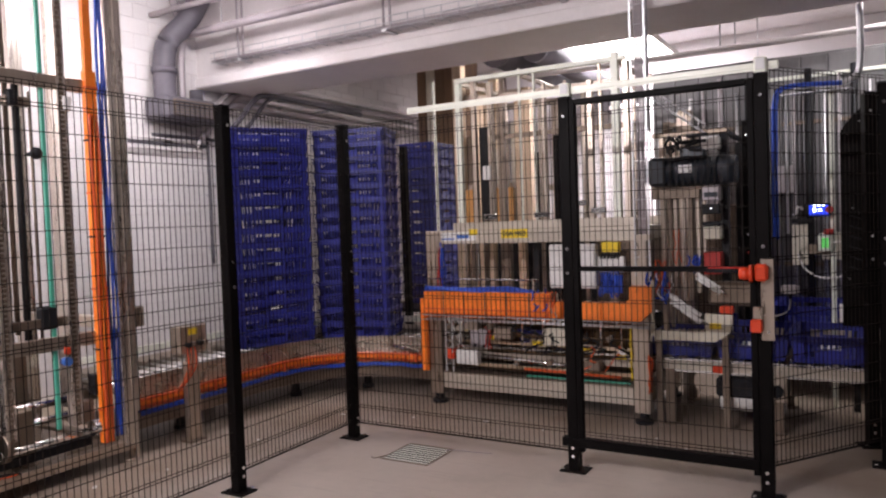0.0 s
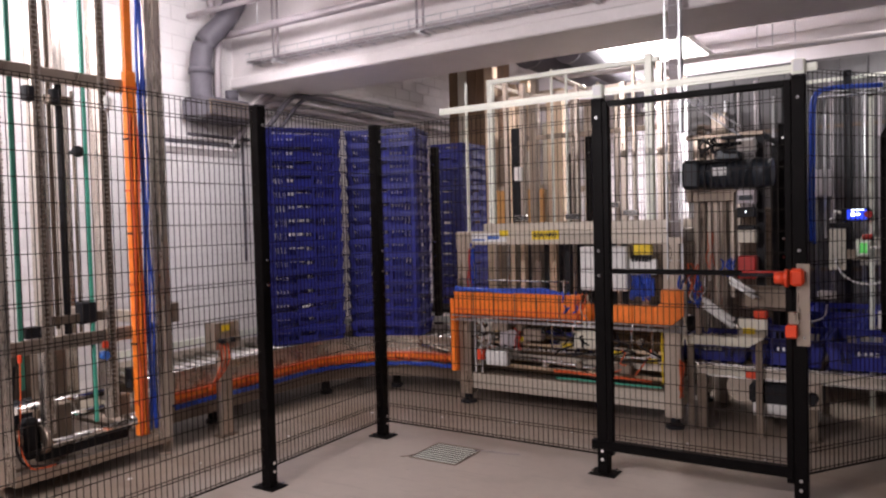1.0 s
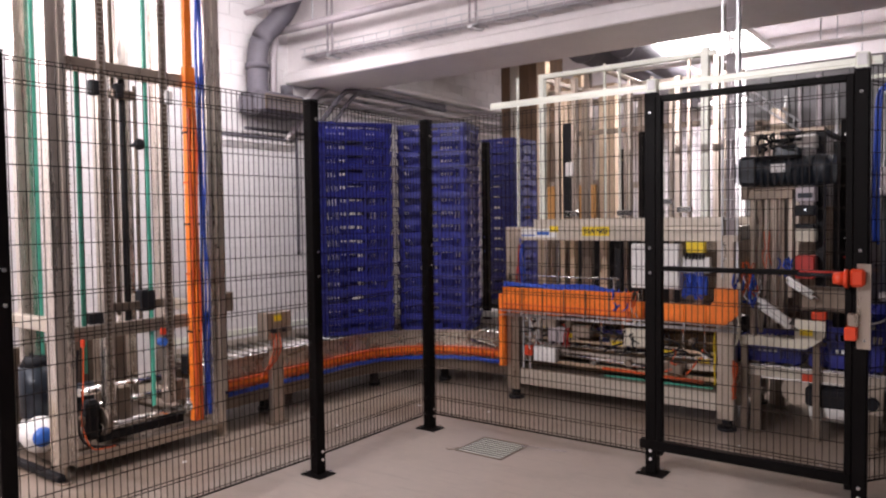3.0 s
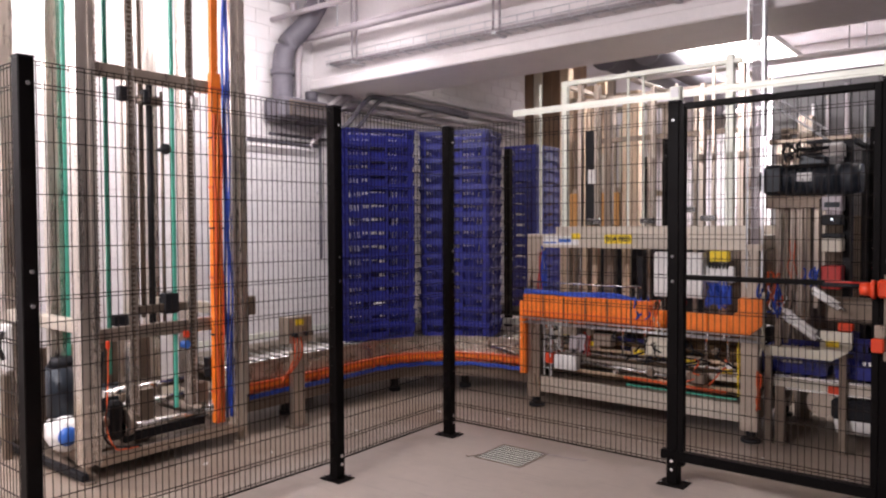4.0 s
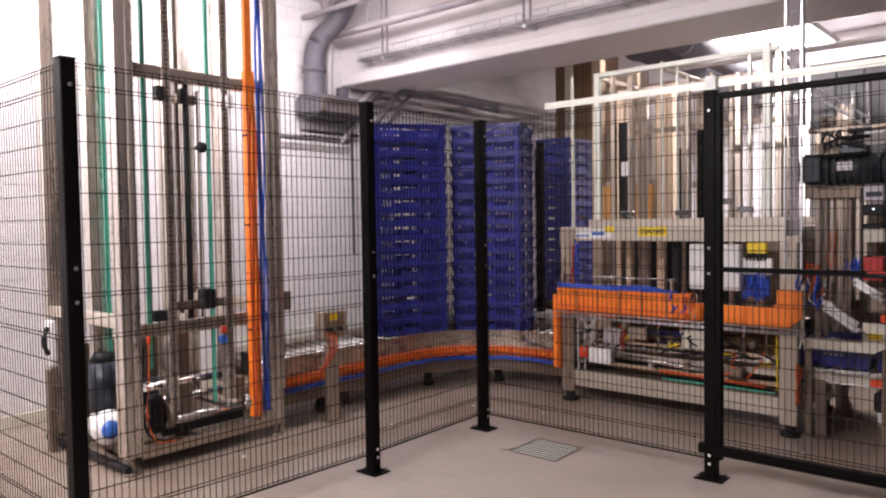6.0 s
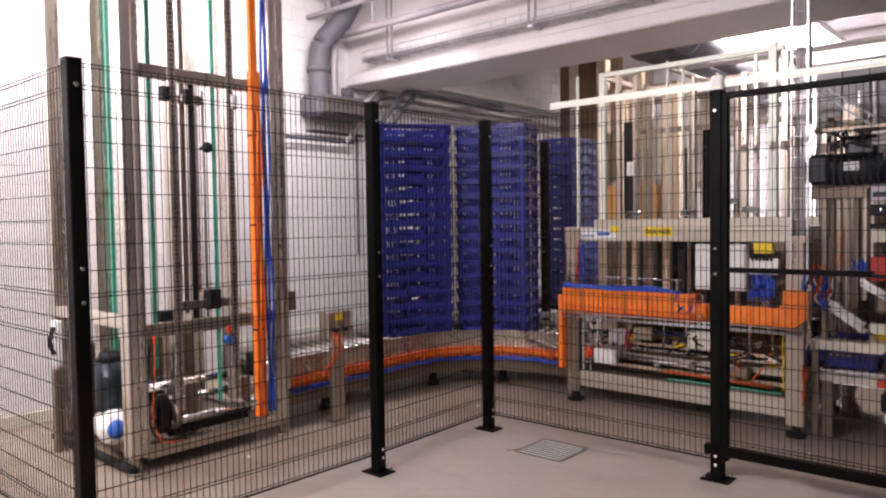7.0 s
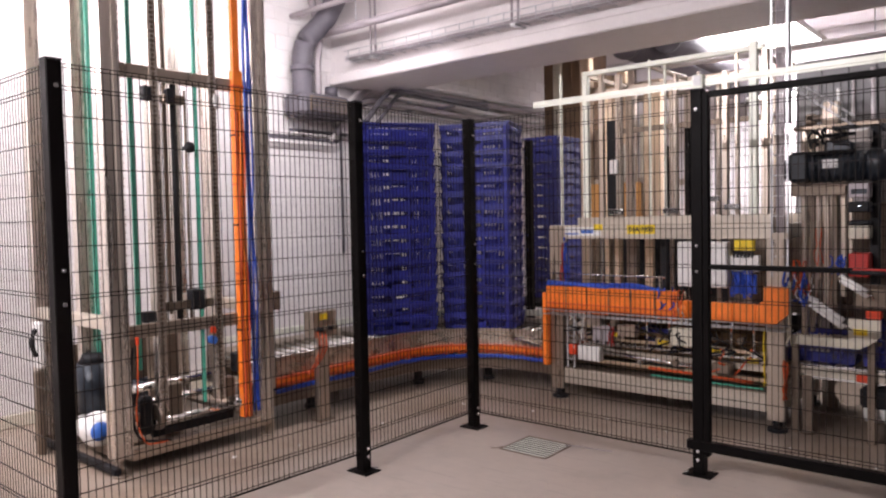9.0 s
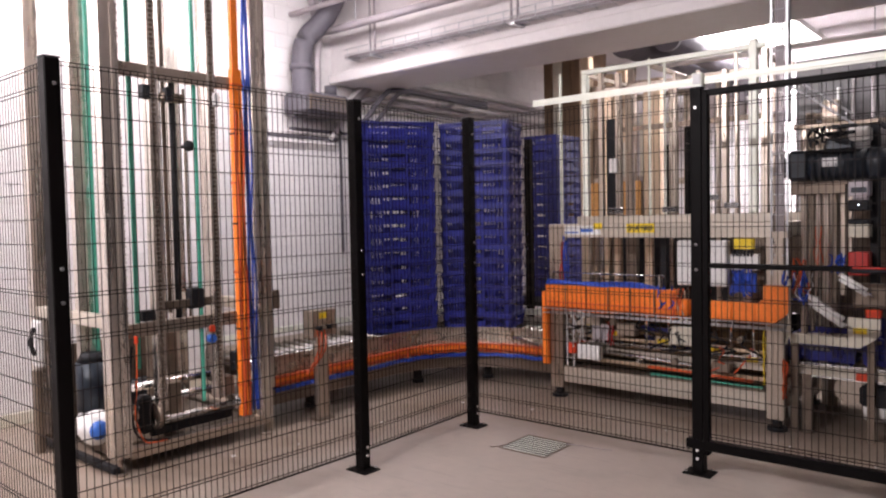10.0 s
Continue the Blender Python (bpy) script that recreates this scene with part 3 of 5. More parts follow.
conveyor = thing("curved_conveyor", "curved stainless roller conveyor with orange cable trunking", "conveyor")
part("side_plate", ribbon(B(), lane(RI, 0.10), 0.25, CZ + 0.03, 0.006), CONV_STEEL, conveyor)
part("side_plate", ribbon(B(), lane(RO, 0.10), 0.24, CZ + 0.03, 0.006), STEEL_H, conveyor)
part("guide_rail", ribbon(B(), lane(RO + 0.02, 0.0), CZ + 0.05, CZ + 0.10, 0.03), ALU, conveyor, "pale outer guide rail")
part("edge_strip", ribbon(B(), lane(RI - 0.006, 0.05), CZ + 0.005, CZ + 0.033, 0.012), STEEL, conveyor)
# dark strip added for the shade below the conveyor's inner edge
part("shade_skirt", ribbon(B(), lane(RI + 0.05, 0.05), 0.13, 0.26, 0.012), STEEL_DARK, conveyor)
# pan added to block lamp light, so the floor beneath stays dark
part("light_block_pan", sheet(B(), lane(RI + 0.06, 0.05), lane(RO - 0.02, 0.05), 0.15, 0.165), STEEL_DARK, conveyor)
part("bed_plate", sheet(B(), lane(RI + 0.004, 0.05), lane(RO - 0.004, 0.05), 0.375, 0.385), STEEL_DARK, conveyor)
part("trunking", ribbon(B(), lane(RI - 0.022, -0.12, -0.80), 0.297, 0.325, 0.03), ORANGE, conveyor, "orange cable trunking along the bend")
for zc in (0.268, 0.279, 0.288):
    part("cable", ribbon(B(), lane(RI - 0.018 - 0.2 * (zc - 0.268), -0.12, -0.80), zc, zc + 0.0065, 0.014), ORANGE_CABLE, conveyor, "red-orange cable along the bend")
part("trunking_lid", ribbon(B(), lane(RI - 0.026, -0.12, -0.80), 0.325, 0.337, 0.042), ORANGE_CABLE, conveyor)
seam = lane(RI - 0.038, -0.15, -0.78)
for i in range(2, len(seam) - 1, 2):
    x, y = seam[i]
    part("strap", box(B(), x - 0.006, x + 0.006, y - 0.006, y + 0.006, 0.266, 0.339), ORANGE_CABLE, conveyor)
for k, rad in enumerate((0.009, 0.007)):
    part("cable", hose(B(), [(x, y, 0.252 - 0.015 * k + 0.004 * math.sin(1.7 * i)) for i, (x, y) in enumerate(lane(RI - 0.03, -0.10, -0.80))], rad, 6, 2), BLUE_CABLE, conveyor, "blue cable below the trunking")
for k in range(34):
    if k < 11:
        p, q = (CX - RI, -0.82 + k * 0.105), (CX - RO, -0.82 + k * 0.105)
    elif k < 29:
        a = math.pi / 2 * (k - 10.5) / 18
        p, q = ((CX - r * math.cos(a), CY + r * math.sin(a)) for r in (RI, RO))
    else:
        p, q = (CX + (k - 28.5) * 0.1, CY + RI), (CX + (k - 28.5) * 0.1, CY + RO)
    part("roller", rod(B(), (*p, CZ - 0.022), (*q, CZ - 0.022), 0.022, 10), CHROME, conveyor)
for x, y in ((-1.28, -0.30), (-1.16, 0.75), (-0.78, 1.22), (-1.60, 0.2), (-1.3, 1.36)):
    leg = box(B(), x - 0.025, x + 0.025, y - 0.025, y + 0.025, 0.03, 0.30, 0.003)
    rod(leg, (x, y, 0), (x, y, 0.03), 0.05, 12)
    part("leg", leg, RUBBER, conveyor)
for x in (-0.55, -0.15):
    part("clip", box(B(), x, x + 0.10, CY + RO + 0.02, CY + RO + 0.05, CZ + 0.02, CZ + 0.09, 0.004), STEEL_DARK, conveyor)
part("bracket", box(B(), -0.62, -0.42, CY + RI - 0.02, CY + RI + 0.04, 0.37, 0.46, 0.01), STEEL_DARK, conveyor)
part("stop_arm", bar(B(), (-0.42, CY + RI - 0.03, 0.40), (-0.16, CY + RI - 0.05, 0.36), 0.02), CHROME, conveyor)

stand = thing("sensor_box", "steel junction box on a stand beside the conveyor", "junction box", pose(-0.95, -0.47, 0))
part("post", box(B(), -0.025, 0.025, -0.05, 0.05, 0.012, 0.52, 0.004), STEEL, stand)
part("base_plate", box(B(), -0.05, 0.05, -0.07, 0.07, 0, 0.012, 0.003), STEEL_DARK, stand)
case = part("box", box(B(), -0.05, 0.05, -0.11, 0.10, 0.58, 0.76, 0.006), STEEL, stand)
part("label", box(B(), 0.05, 0.0525, -0.05, 0.02, 0.70, 0.74), YELLOW, case, "yellow label")
for i in range(4):
    part("plug", rod(B(), (0.05, -0.07 + i * 0.045, 0.64), (0.085, -0.07 + i * 0.045, 0.64), 0.016, 10), STEEL_DARK if i % 2 else RUBBER, case)
part("arm", box(B(), -0.03, 0.03, -0.02, 0.02, 0.52, 0.58, 0.003), STEEL, stand)
sb = B()
for i in range(3):
    hose(sb, ((0.05, -0.07 + i * 0.03, 0.64), (0.09, -0.09 + i * 0.03, 0.52), (0.05, -0.10 + 0.02 * i, 0.42), (0.04, -0.16, 0.34)), 0.005)
part("cable", sb, ORANGE_CABLE, stand, "orange sensor cables")

# ---- crates ----
CRATE_PITCH, CRATE_H = 0.1135, 0.127


def taper(bm):
    """Draws a crate's sides in towards its foot."""
    for v in bm.verts:
        k = 1 - min(v.co.z, 0.10) / 0.10
        v.co.x *= 1 - 0.055 * k
        v.co.y *= 1 - 0.085 * k
    return bm


def crate_wall(length, y, slots, flip, turned=False):
    """A perforated crate side along x at y: stepped rim, hand hole, upright slots, corner ribs."""
    h, t = length / 2, 0.006
    bm = B()
    s = -1 if flip else 1
    i0, o0 = y - t / 2, y + t / 2
    box(bm, -h, h, i0, o0, 0.002, 0.030)
    box(bm, -h, h, i0, o0, 0.092, CRATE_H)
    box(bm, -h - 0.012, h + 0.012, y - s * t / 2, y + s * 0.016, CRATE_H - 0.009, CRATE_H)
    box(bm, -h - 0.006, h + 0.006, y - s * t / 2, y + s * 0.010, 0.098, 0.104)
    for sx in (-1, 1):
        box(bm, sx * (h - 0.055), sx * h, i0, o0, 0.030, 0.092)
        box(bm, sx * 0.066, sx * 0.086, i0, o0, 0.030, 0.092)
        for d in (0.004, 0.046):
            box(bm, sx * (h - d - 0.006), sx * (h - d), y + s * t / 2, y + s * 0.012, 0.002, 0.098)
        box(bm, sx * 0.072, sx * 0.078, y + s * t / 2, y + s * 0.011, 0.030, 0.116)
        a, b = 0.086, h - 0.055
        for i in range(1, slots):
            u = a + (b - a) * i / slots
            box(bm, sx * (u - 0.0055), sx * (u + 0.0055), i0, o0, 0.030, 0.092)
    box(bm, -0.066, 0.066, i0, o0, 0.030, 0.066)
    box(bm, -0.066, 0.066, y + s * t / 2, y + s * 0.010, 0.062, 0.066)
    if turned:
        bmesh.ops.rotate(bm, verts=bm.verts, matrix=Matrix.Rotation(math.pi / 2, 3, "Z"))
    return taper(bm)


crate_me = [("base", mesh_of("base", taper(box(B(), -0.294, 0.294, -0.194, 0.194, 0, 0.006)), BLUE)),
            ("long_side", mesh_of("long_side", crate_wall(0.6, -0.197, 6, True), BLUE)),
            ("long_side", mesh_of("long_side", crate_wall(0.6, 0.197, 6, False), BLUE)),
            ("short_side", mesh_of("short_side", crate_wall(0.388, -0.297, 2, True, True), BLUE)),
            ("short_side", mesh_of("short_side", crate_wall(0.388, 0.297, 2, False, True), BLUE))]


def crate(m, label="blue perforated plastic bread crate", group="blue plastic crates"):
    ob = thing("crate", label, "crate", m, group)
    for n, me in crate_me:
        shared(n, me, ob, Matrix())
    return ob


def stack(x, y, z, turn, n, where, jitter=0.6, marks=()):
    r = random.Random(int(1000 * (x + 3 * y)))
    for i in range(n):
        ob = crate(pose(x + r.uniform(-0.003, 0.003), y + r.uniform(-0.003, 0.003), z + i * CRATE_PITCH, 0, 0, turn + r.uniform(-jitter, jitter)),
                   "blue perforated plastic crate in a tall stack " + where)
        if i in marks:
            part("label", box(B(), -0.04, 0.015, -0.2105, -0.2035, 0.062, 0.084), PAPER, ob, "torn white paper label")


def face_stack(x, y, z, turn, n, where, marks=()):
    """A stack whose long near face is centred on x, y."""
    u = math.radians(turn)
    stack(x - 0.2 * math.sin(u), y + 0.2 * math.cos(u), z, turn, n, where, marks=marks)


face_stack(-1.185, 0.60, CZ, 55, 15, "on the curved conveyor", (2,))
face_stack(-0.79, 1.08, CZ, 18, 15, "on the curved conveyor")
stack(-1.30, 3.21, 0.5, 90, 15, "on the back conveyor")

# ---- straight conveyor through the stacking machine ----
line_conveyor = thing("roller_conveyor", "straight stainless roller conveyor running under the machine", "conveyor")
YA, YB = CY + RI, CY + RO
part("side_rail", box(B(), 0.10, 4.6, YA - 0.02, YA, 0.345, 0.43, 0.003), STEEL_H, line_conveyor)
part("side_rail", box(B(), 0.10, 4.6, YB, YB + 0.02, 0.345, 0.43, 0.003), STEEL_H, line_conveyor)
part("edge_strip", box(B(), 0.10, 4.6, YA - 0.028, YA - 0.02, 0.415, 0.43), CHROME, line_conveyor)
part("edge_strip", box(B(), 1.70, 4.6, YA - 0.028, YA - 0.02, 0.345, 0.358), CHROME, line_conveyor)
part("under_tray", box(B(), 0.12, 1.5, YA + 0.05, YB - 0.05, 0.24, 0.26, 0.003), STEEL_DARK, line_conveyor)
roller_me = mesh_of("roller", rod(B(), (0, YA, 0), (0, YB, 0), 0.02, 10), CHROME)
for i in range(44):
    shared("roller", roller_me, line_conveyor, pose(0.16 + i * 0.1, 0, CZ - 0.022))
for x in (1.75, 2.39, 3.4, 4.4):
    for y in (YA - 0.01, YB + 0.01):
        lg = box(B(), x - 0.03, x + 0.03, y - 0.02, y + 0.02, 0.012, 0.36, 0.003)
        rod(lg, (x, y, 0), (x, y, 0.012), 0.05, 12)
        part("leg", lg, STEEL_DARK, line_conveyor)
part("drive_plate", box(B(), 2.335, 2.445, YA - 0.045, YA - 0.03, 0.20, 0.37, 0.004), STEEL, line_conveyor)
part("drive_knob", rod(B(), (2.39, YA - 0.045, 0.27), (2.39, YA - 0.085, 0.27), 0.036, 16), RUBBER, line_conveyor)
part("splice_plate", box(B(), 1.79, 2.06, YA - 0.04, YA - 0.028, 0.36, 0.41, 0.003), CREAM, line_conveyor)
part("sensor", box(B(), 2.02, 2.10, YA - 0.05, YA - 0.028, 0.355, 0.40, 0.004), RED_ORANGE, line_conveyor)
part("underslung_drum", rod(B(), (1.98, 1.12, 0.285), (1.98, 1.5, 0.285), 0.085, 20), STEEL, line_conveyor)

tub = thing("drive_motor", "black drive motor with a white rounded belly cover", "motor")
part("belly", rod(B(), (2.05, 1.22, 0.20), (2.42, 1.22, 0.20), 0.105, 20), WHITE, tub)
part("motor_block", box(B(), 2.03, 2.44, 1.10, 1.35, 0.195, 0.325, 0.02), RUBBER, tub)
part("hanger", box(B(), 2.20, 2.26, 1.18, 1.24, 0.32, 0.40), STEEL_DARK, tub)

for x, tall in ((1.80, 1.0), (2.235, 1.32), (2.67, 1.32)):
    cr = crate(pose(x, 1.45, CZ, 0, 0, 90) @ Matrix.Diagonal((1, 1, tall, 1)), "blue perforated plastic crate on the straight conveyor" if tall == 1 else "deep blue perforated plastic crate on the straight conveyor")
    # white bars standing in for light seen through the end slots
    for k in range(4):
        part("slot_light_bar", box(B(), -0.3025, -0.2985, -0.06 + k * 0.03, -0.045 + k * 0.03, 0.070, 0.088), PAPER, cr)
crate(pose(0.86, 1.45, CZ, 0, 0, 90), "blue perforated plastic crate inside the stacking machine")

def tangle(name, material, n, c, size, radius, seed, label, parent):
    rr = random.Random(seed)
    for i in range(n):
        x = c[0] + rr.uniform(-1, 1) * size[0]
        pts = [(x + rr.uniform(-0.4, 0.4) * size[0] * k / 3, c[1] + rr.uniform(-1, 1) * size[1], c[2] + size[2] * (1 - 2 * k / 4) + rr.uniform(-0.2, 0.2) * size[2]) for k in range(5)]
        part(name, hose(B(), pts, radius, 5, 4), material, parent, label)


# ---- stacking machine ----
mc = thing("crate_stacker", "stainless steel crate stacking machine with orange cable trunking", "machine")
MX0, MX1, MY0, MY1 = 0.04, 1.595, 1.03, 1.86


def upright(x, y, z0, z1, w, d=None, material=STEEL, name="upright", parent=None):
    d = d or w
    bm = box(B(), x - w / 2, x + w / 2, y - d / 2, y + d / 2, z0, z1, min(0.004, w / 6))
    if w > 0.06:
        box(bm, x - w / 2 + 0.012, x - 0.008, y - d / 2 - 0.004, y - d / 2, z0, z1)
        box(bm, x + 0.008, x + w / 2 - 0.012, y - d / 2 - 0.004, y - d / 2, z0, z1)
    return part(name, bm, material, parent or mc)


for x in (MX0, MX1):
    for y in (MY0, MY1):
        leg_ob = upright(x, y, 0.075, 1.20, 0.105, 0.09, STEEL, "leg")
        f = rod(B(), (x, y, 0), (x, y, 0.02), 0.06, 16)
        rod(f, (x, y, 0.02), (x, y, 0.08), 0.03, 12)
        part("foot", f, RUBBER, leg_ob)
for y in (MY0, MY1):
    part("top_beam", box(B(), MX0 - 0.055, MX1 - 0.02, y - 0.05, y + 0.045, 1.20, 1.30, 0.005), STEEL_H, mc)
    part("top_plate", box(B(), 0.22, MX1 - 0.02, y - 0.03, y + 0.03, 1.30, 1.355, 0.004), STEEL_H, mc)
    part("lower_beam", box(B(), MX0 + 0.053, MX1 - 0.053, y - 0.04, y + 0.04, 0.12, 0.235, 0.005), STEEL_H, mc)
for x in (MX0, MX1):
    part("side_beam", box(B(), x - 0.045, x + 0.045, MY0 + 0.05, MY1 - 0.05, 1.205, 1.295, 0.005), STEEL_H, mc)
    part("side_beam", box(B(), x - 0.04, x + 0.04, MY0 + 0.05, MY1 - 0.05, 0.13, 0.22, 0.005), STEEL_H, mc)
part("corner_plate", box(B(), MX0 - 0.05, MX0 + 0.09, MY0 - 0.055, MY0 - 0.05, 1.17, 1.29, 0.002), STEEL, mc)

# upper magazine guides
for x, w, z1, m in ((0.06, 0.018, 2.42, ALU), (0.27, 0.045, 2.38, ALU), (0.395, 0.035, 2.38, STEEL), (0.53, 0.04, 2.36, STEEL), (0.62, 0.02, 2.2, STEEL_DARK),
                    (0.76, 0.016, 2.43, ALU), (0.87, 0.016, 2.40, ALU), (0.945, 0.03, 2.30, STEEL), (1.10, 0.02, 2.3, STEEL),
                    (1.275, 0.04, 2.28, STEEL), (1.345, 0.022, 2.42, STEEL), (1.45, 0.05, 2.44, ALU), (1.52, 0.04, 2.38, STEEL)):
    upright(x, 1.06, 1.30, z1, w, material=m, name="guide")
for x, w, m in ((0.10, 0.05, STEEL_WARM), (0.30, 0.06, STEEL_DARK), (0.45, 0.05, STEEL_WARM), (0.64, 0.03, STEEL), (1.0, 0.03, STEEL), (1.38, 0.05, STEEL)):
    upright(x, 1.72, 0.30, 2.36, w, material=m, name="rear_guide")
part("top_rail", box(B(), 0.245, 1.52, 1.04, 1.08, 2.38, 2.415, 0.004), ALU, mc)
part("top_rail", box(B(), 0.10, 1.52, 1.70, 1.74, 2.36, 2.395, 0.004), STEEL, mc)
for x in (0.27, 0.76, 1.45):
    part("top_tie", box(B(), x - 0.015, x + 0.015, 1.08, 1.70, 2.37, 2.40, 0.003), STEEL, mc)
part("cross_rail", box(B(), 1.08, 1.62, 1.035, 1.05, 2.12, 2.15, 0.003), STEEL_DARK, mc)
part("cross_rail", box(B(), 0.10, 1.5, 1.69, 1.71, 2.02, 2.06, 0.003), STEEL_DARK, mc)
part("slide_plate", box(B(), 0.41, 0.50, 1.10, 1.13, 1.36, 2.05, 0.004), RUBBER, mc)
part("slide_plate", box(B(), 0.95, 1.02, 1.30, 1.33, 1.36, 1.92, 0.004), RUBBER, mc)
part("roller_block", box(B(), 0.47, 0.53, 1.02, 1.05, 1.66, 1.76, 0.006), WHITE, mc)
for x, z in ((1.20, 1.44), (1.33, 1.385), (0.92, 1.37), (0.52, 1.37)):
    part("guide_clamp", box(B(), x - 0.05, x + 0.05, 1.0, 1.035, z, z + 0.04, 0.004), CHROME, mc)
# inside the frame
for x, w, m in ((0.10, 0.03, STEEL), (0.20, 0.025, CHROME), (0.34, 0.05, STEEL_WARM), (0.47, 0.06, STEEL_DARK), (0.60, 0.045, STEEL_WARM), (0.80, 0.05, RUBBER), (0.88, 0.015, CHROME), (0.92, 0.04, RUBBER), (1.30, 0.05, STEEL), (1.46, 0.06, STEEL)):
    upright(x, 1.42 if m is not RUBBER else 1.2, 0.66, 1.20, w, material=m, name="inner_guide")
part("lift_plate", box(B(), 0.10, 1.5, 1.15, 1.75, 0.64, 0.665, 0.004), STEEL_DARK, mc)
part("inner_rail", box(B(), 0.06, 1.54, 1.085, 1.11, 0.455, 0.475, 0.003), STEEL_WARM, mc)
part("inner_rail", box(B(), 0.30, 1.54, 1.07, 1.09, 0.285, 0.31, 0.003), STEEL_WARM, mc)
part("green_rail", box(B(), 0.75, 1.50, 1.05, 1.07, 0.237, 0.252, 0.003), GREEN, mc)
for x, z in ((0.42, 0.49), (0.80, 0.465), (1.16, 0.445), (1.40, 0.40), (0.25, 0.55)):
    part("yellow_label", box(B(), x, x + 0.075, 1.064, 1.068, z, z + 0.032), YELLOW, mc, "yellow label")
    part("label_plate", box(B(), x - 0.02, x + 0.12, 1.068, 1.085, z - 0.012, z + 0.045, 0.003), STEEL, mc)
for x, z, s, m in ((0.30, 0.36, 0.09, WHITE), (0.60, 0.55, 0.07, STEEL), (0.34, 0.60, 0.06, STEEL), (1.02, 0.54, 0.10, CREAM), (1.26, 0.36, 0.06, STEEL_DARK)):
    part("actuator_block", box(B(), x - s, x + s, 0.99, 1.06, z - s * 0.6, z + s * 0.6, 0.008), m, mc)
unit = part("valve_unit", box(box(B(), 0.33, 0.47, 0.995, 1.07, 0.44, 0.57, 0.012), 0.35, 0.42, 0.975, 0.996, 0.47, 0.55, 0.006), PIPE, mc, "pale grey valve unit")
for k in range(4):
    part("fitting", rod(B(), (0.345 + k * 0.035, 0.975, 0.455), (0.345 + k * 0.035, 0.998, 0.455), 0.009, 8), RUBBER if k % 2 else CHROME, unit)
tangle("loose_cable", RED, 3, (0.50, 0.99, 0.52), (0.03, 0.02, 0.08), 0.005, 61, "red cable at the valve unit", mc)
tangle("loose_cable", RUBBER, 8, (1.1, 1.0, 0.50), (0.35, 0.03, 0.08), 0.006, 62, "black cable under the tray", mc)
tangle("loose_cable", CREAM, 3, (1.06, 0.915, 0.74), (0.05, 0.02, 0.10), 0.005, 64, "pale cable spilling from the trunking", mc)
part("actuator_cap", box(B(), 0.14, 0.20, 0.985, 1.05, 0.34, 0.42, 0.006), RED_ORANGE, mc)
part("piston", rod(B(), (0.40, 1.05, 0.37), (1.30, 1.05, 0.33), 0.018, 10), CHROME, mc)
part("piston", rod(B(), (0.75, 1.03, 0.30), (1.45, 1.03, 0.285), 0.012, 10), ORANGE_CABLE, mc)
for x in (0.10, 0.15, 0.24, 0.72, 0.88, 1.30, 1.44):
    part("hanger_rod", rod(B(), (x, 1.075, 0.44), (x, 1.075, 0.66), 0.008, 8), CHROME, mc)
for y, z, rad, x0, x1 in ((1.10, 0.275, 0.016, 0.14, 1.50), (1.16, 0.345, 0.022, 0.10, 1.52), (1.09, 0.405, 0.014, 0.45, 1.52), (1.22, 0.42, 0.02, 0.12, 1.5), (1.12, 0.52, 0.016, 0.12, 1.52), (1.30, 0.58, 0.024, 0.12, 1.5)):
    part("tie_rod", rod(B(), (x0, y, z), (x1, y, z), rad, 10), BRONZE, mc, "dark brown tie rod")
# dark brown sheet added behind the rods, in place of the shade there
part("shade_sheet", box(B(), 0.12, 1.52, 1.36, 1.38, 0.26, 0.62, 0.004), BRONZE, mc)
# dark sheet laid over the lower beams, imitating interior shade on their tops
part("shade_tray", box(B(), MX0 + 0.054, MX1 - 0.054, MY0 - 0.038, MY1 + 0.035, 0.2355, 0.243), STEEL_DARK, mc)
tangle("loose_cable", RUBBER, 6, (0.5, 1.0, 0.56), (0.35, 0.03, 0.07), 0.006, 51, "black cable under the tray", mc)
tangle("loose_cable", ORANGE_CABLE, 3, (1.25, 1.0, 0.42), (0.2, 0.03, 0.08), 0.006, 52, "orange cable under the tray", mc)
tangle("loose_cable", WHITE, 3, (0.22, 1.0, 0.50), (0.08, 0.03, 0.12), 0.005, 53, "white cable inside the frame", mc)
for i, (x, z) in enumerate(((0.16, 0.58), (0.21, 0.47), (0.50, 0.60), (0.70, 0.34), (0.95, 0.36), (1.12, 0.57), (1.38, 0.55), (1.47, 0.47))):
    part("fitting", rod(B(), (x, 0.985, z), (x, 1.04, z), 0.018 + 0.004 * (i % 3), 12), CHROME if i % 2 else STEEL_DARK, mc)
# dark sheets added behind the frame, standing in for the shade inside it
part("interior_shade_panel", box(B(), MX0 + 0.06, MX1 - 0.06, MY1 + 0.046, MY1 + 0.052, 0.10, 0.62), RUBBER, mc)
part("interior_shade_panel", box(B(), MX0 + 0.06, 1.0, MY1 + 0.046, MY1 + 0.052, 0.63, 1.20), RUBBER, mc)
part("interior_shade_panel", box(B(), 1.0, MX1 - 0.06, MY1 + 0.046, MY1 + 0.052, 0.63, 1.20), STEEL_DARK, mc)
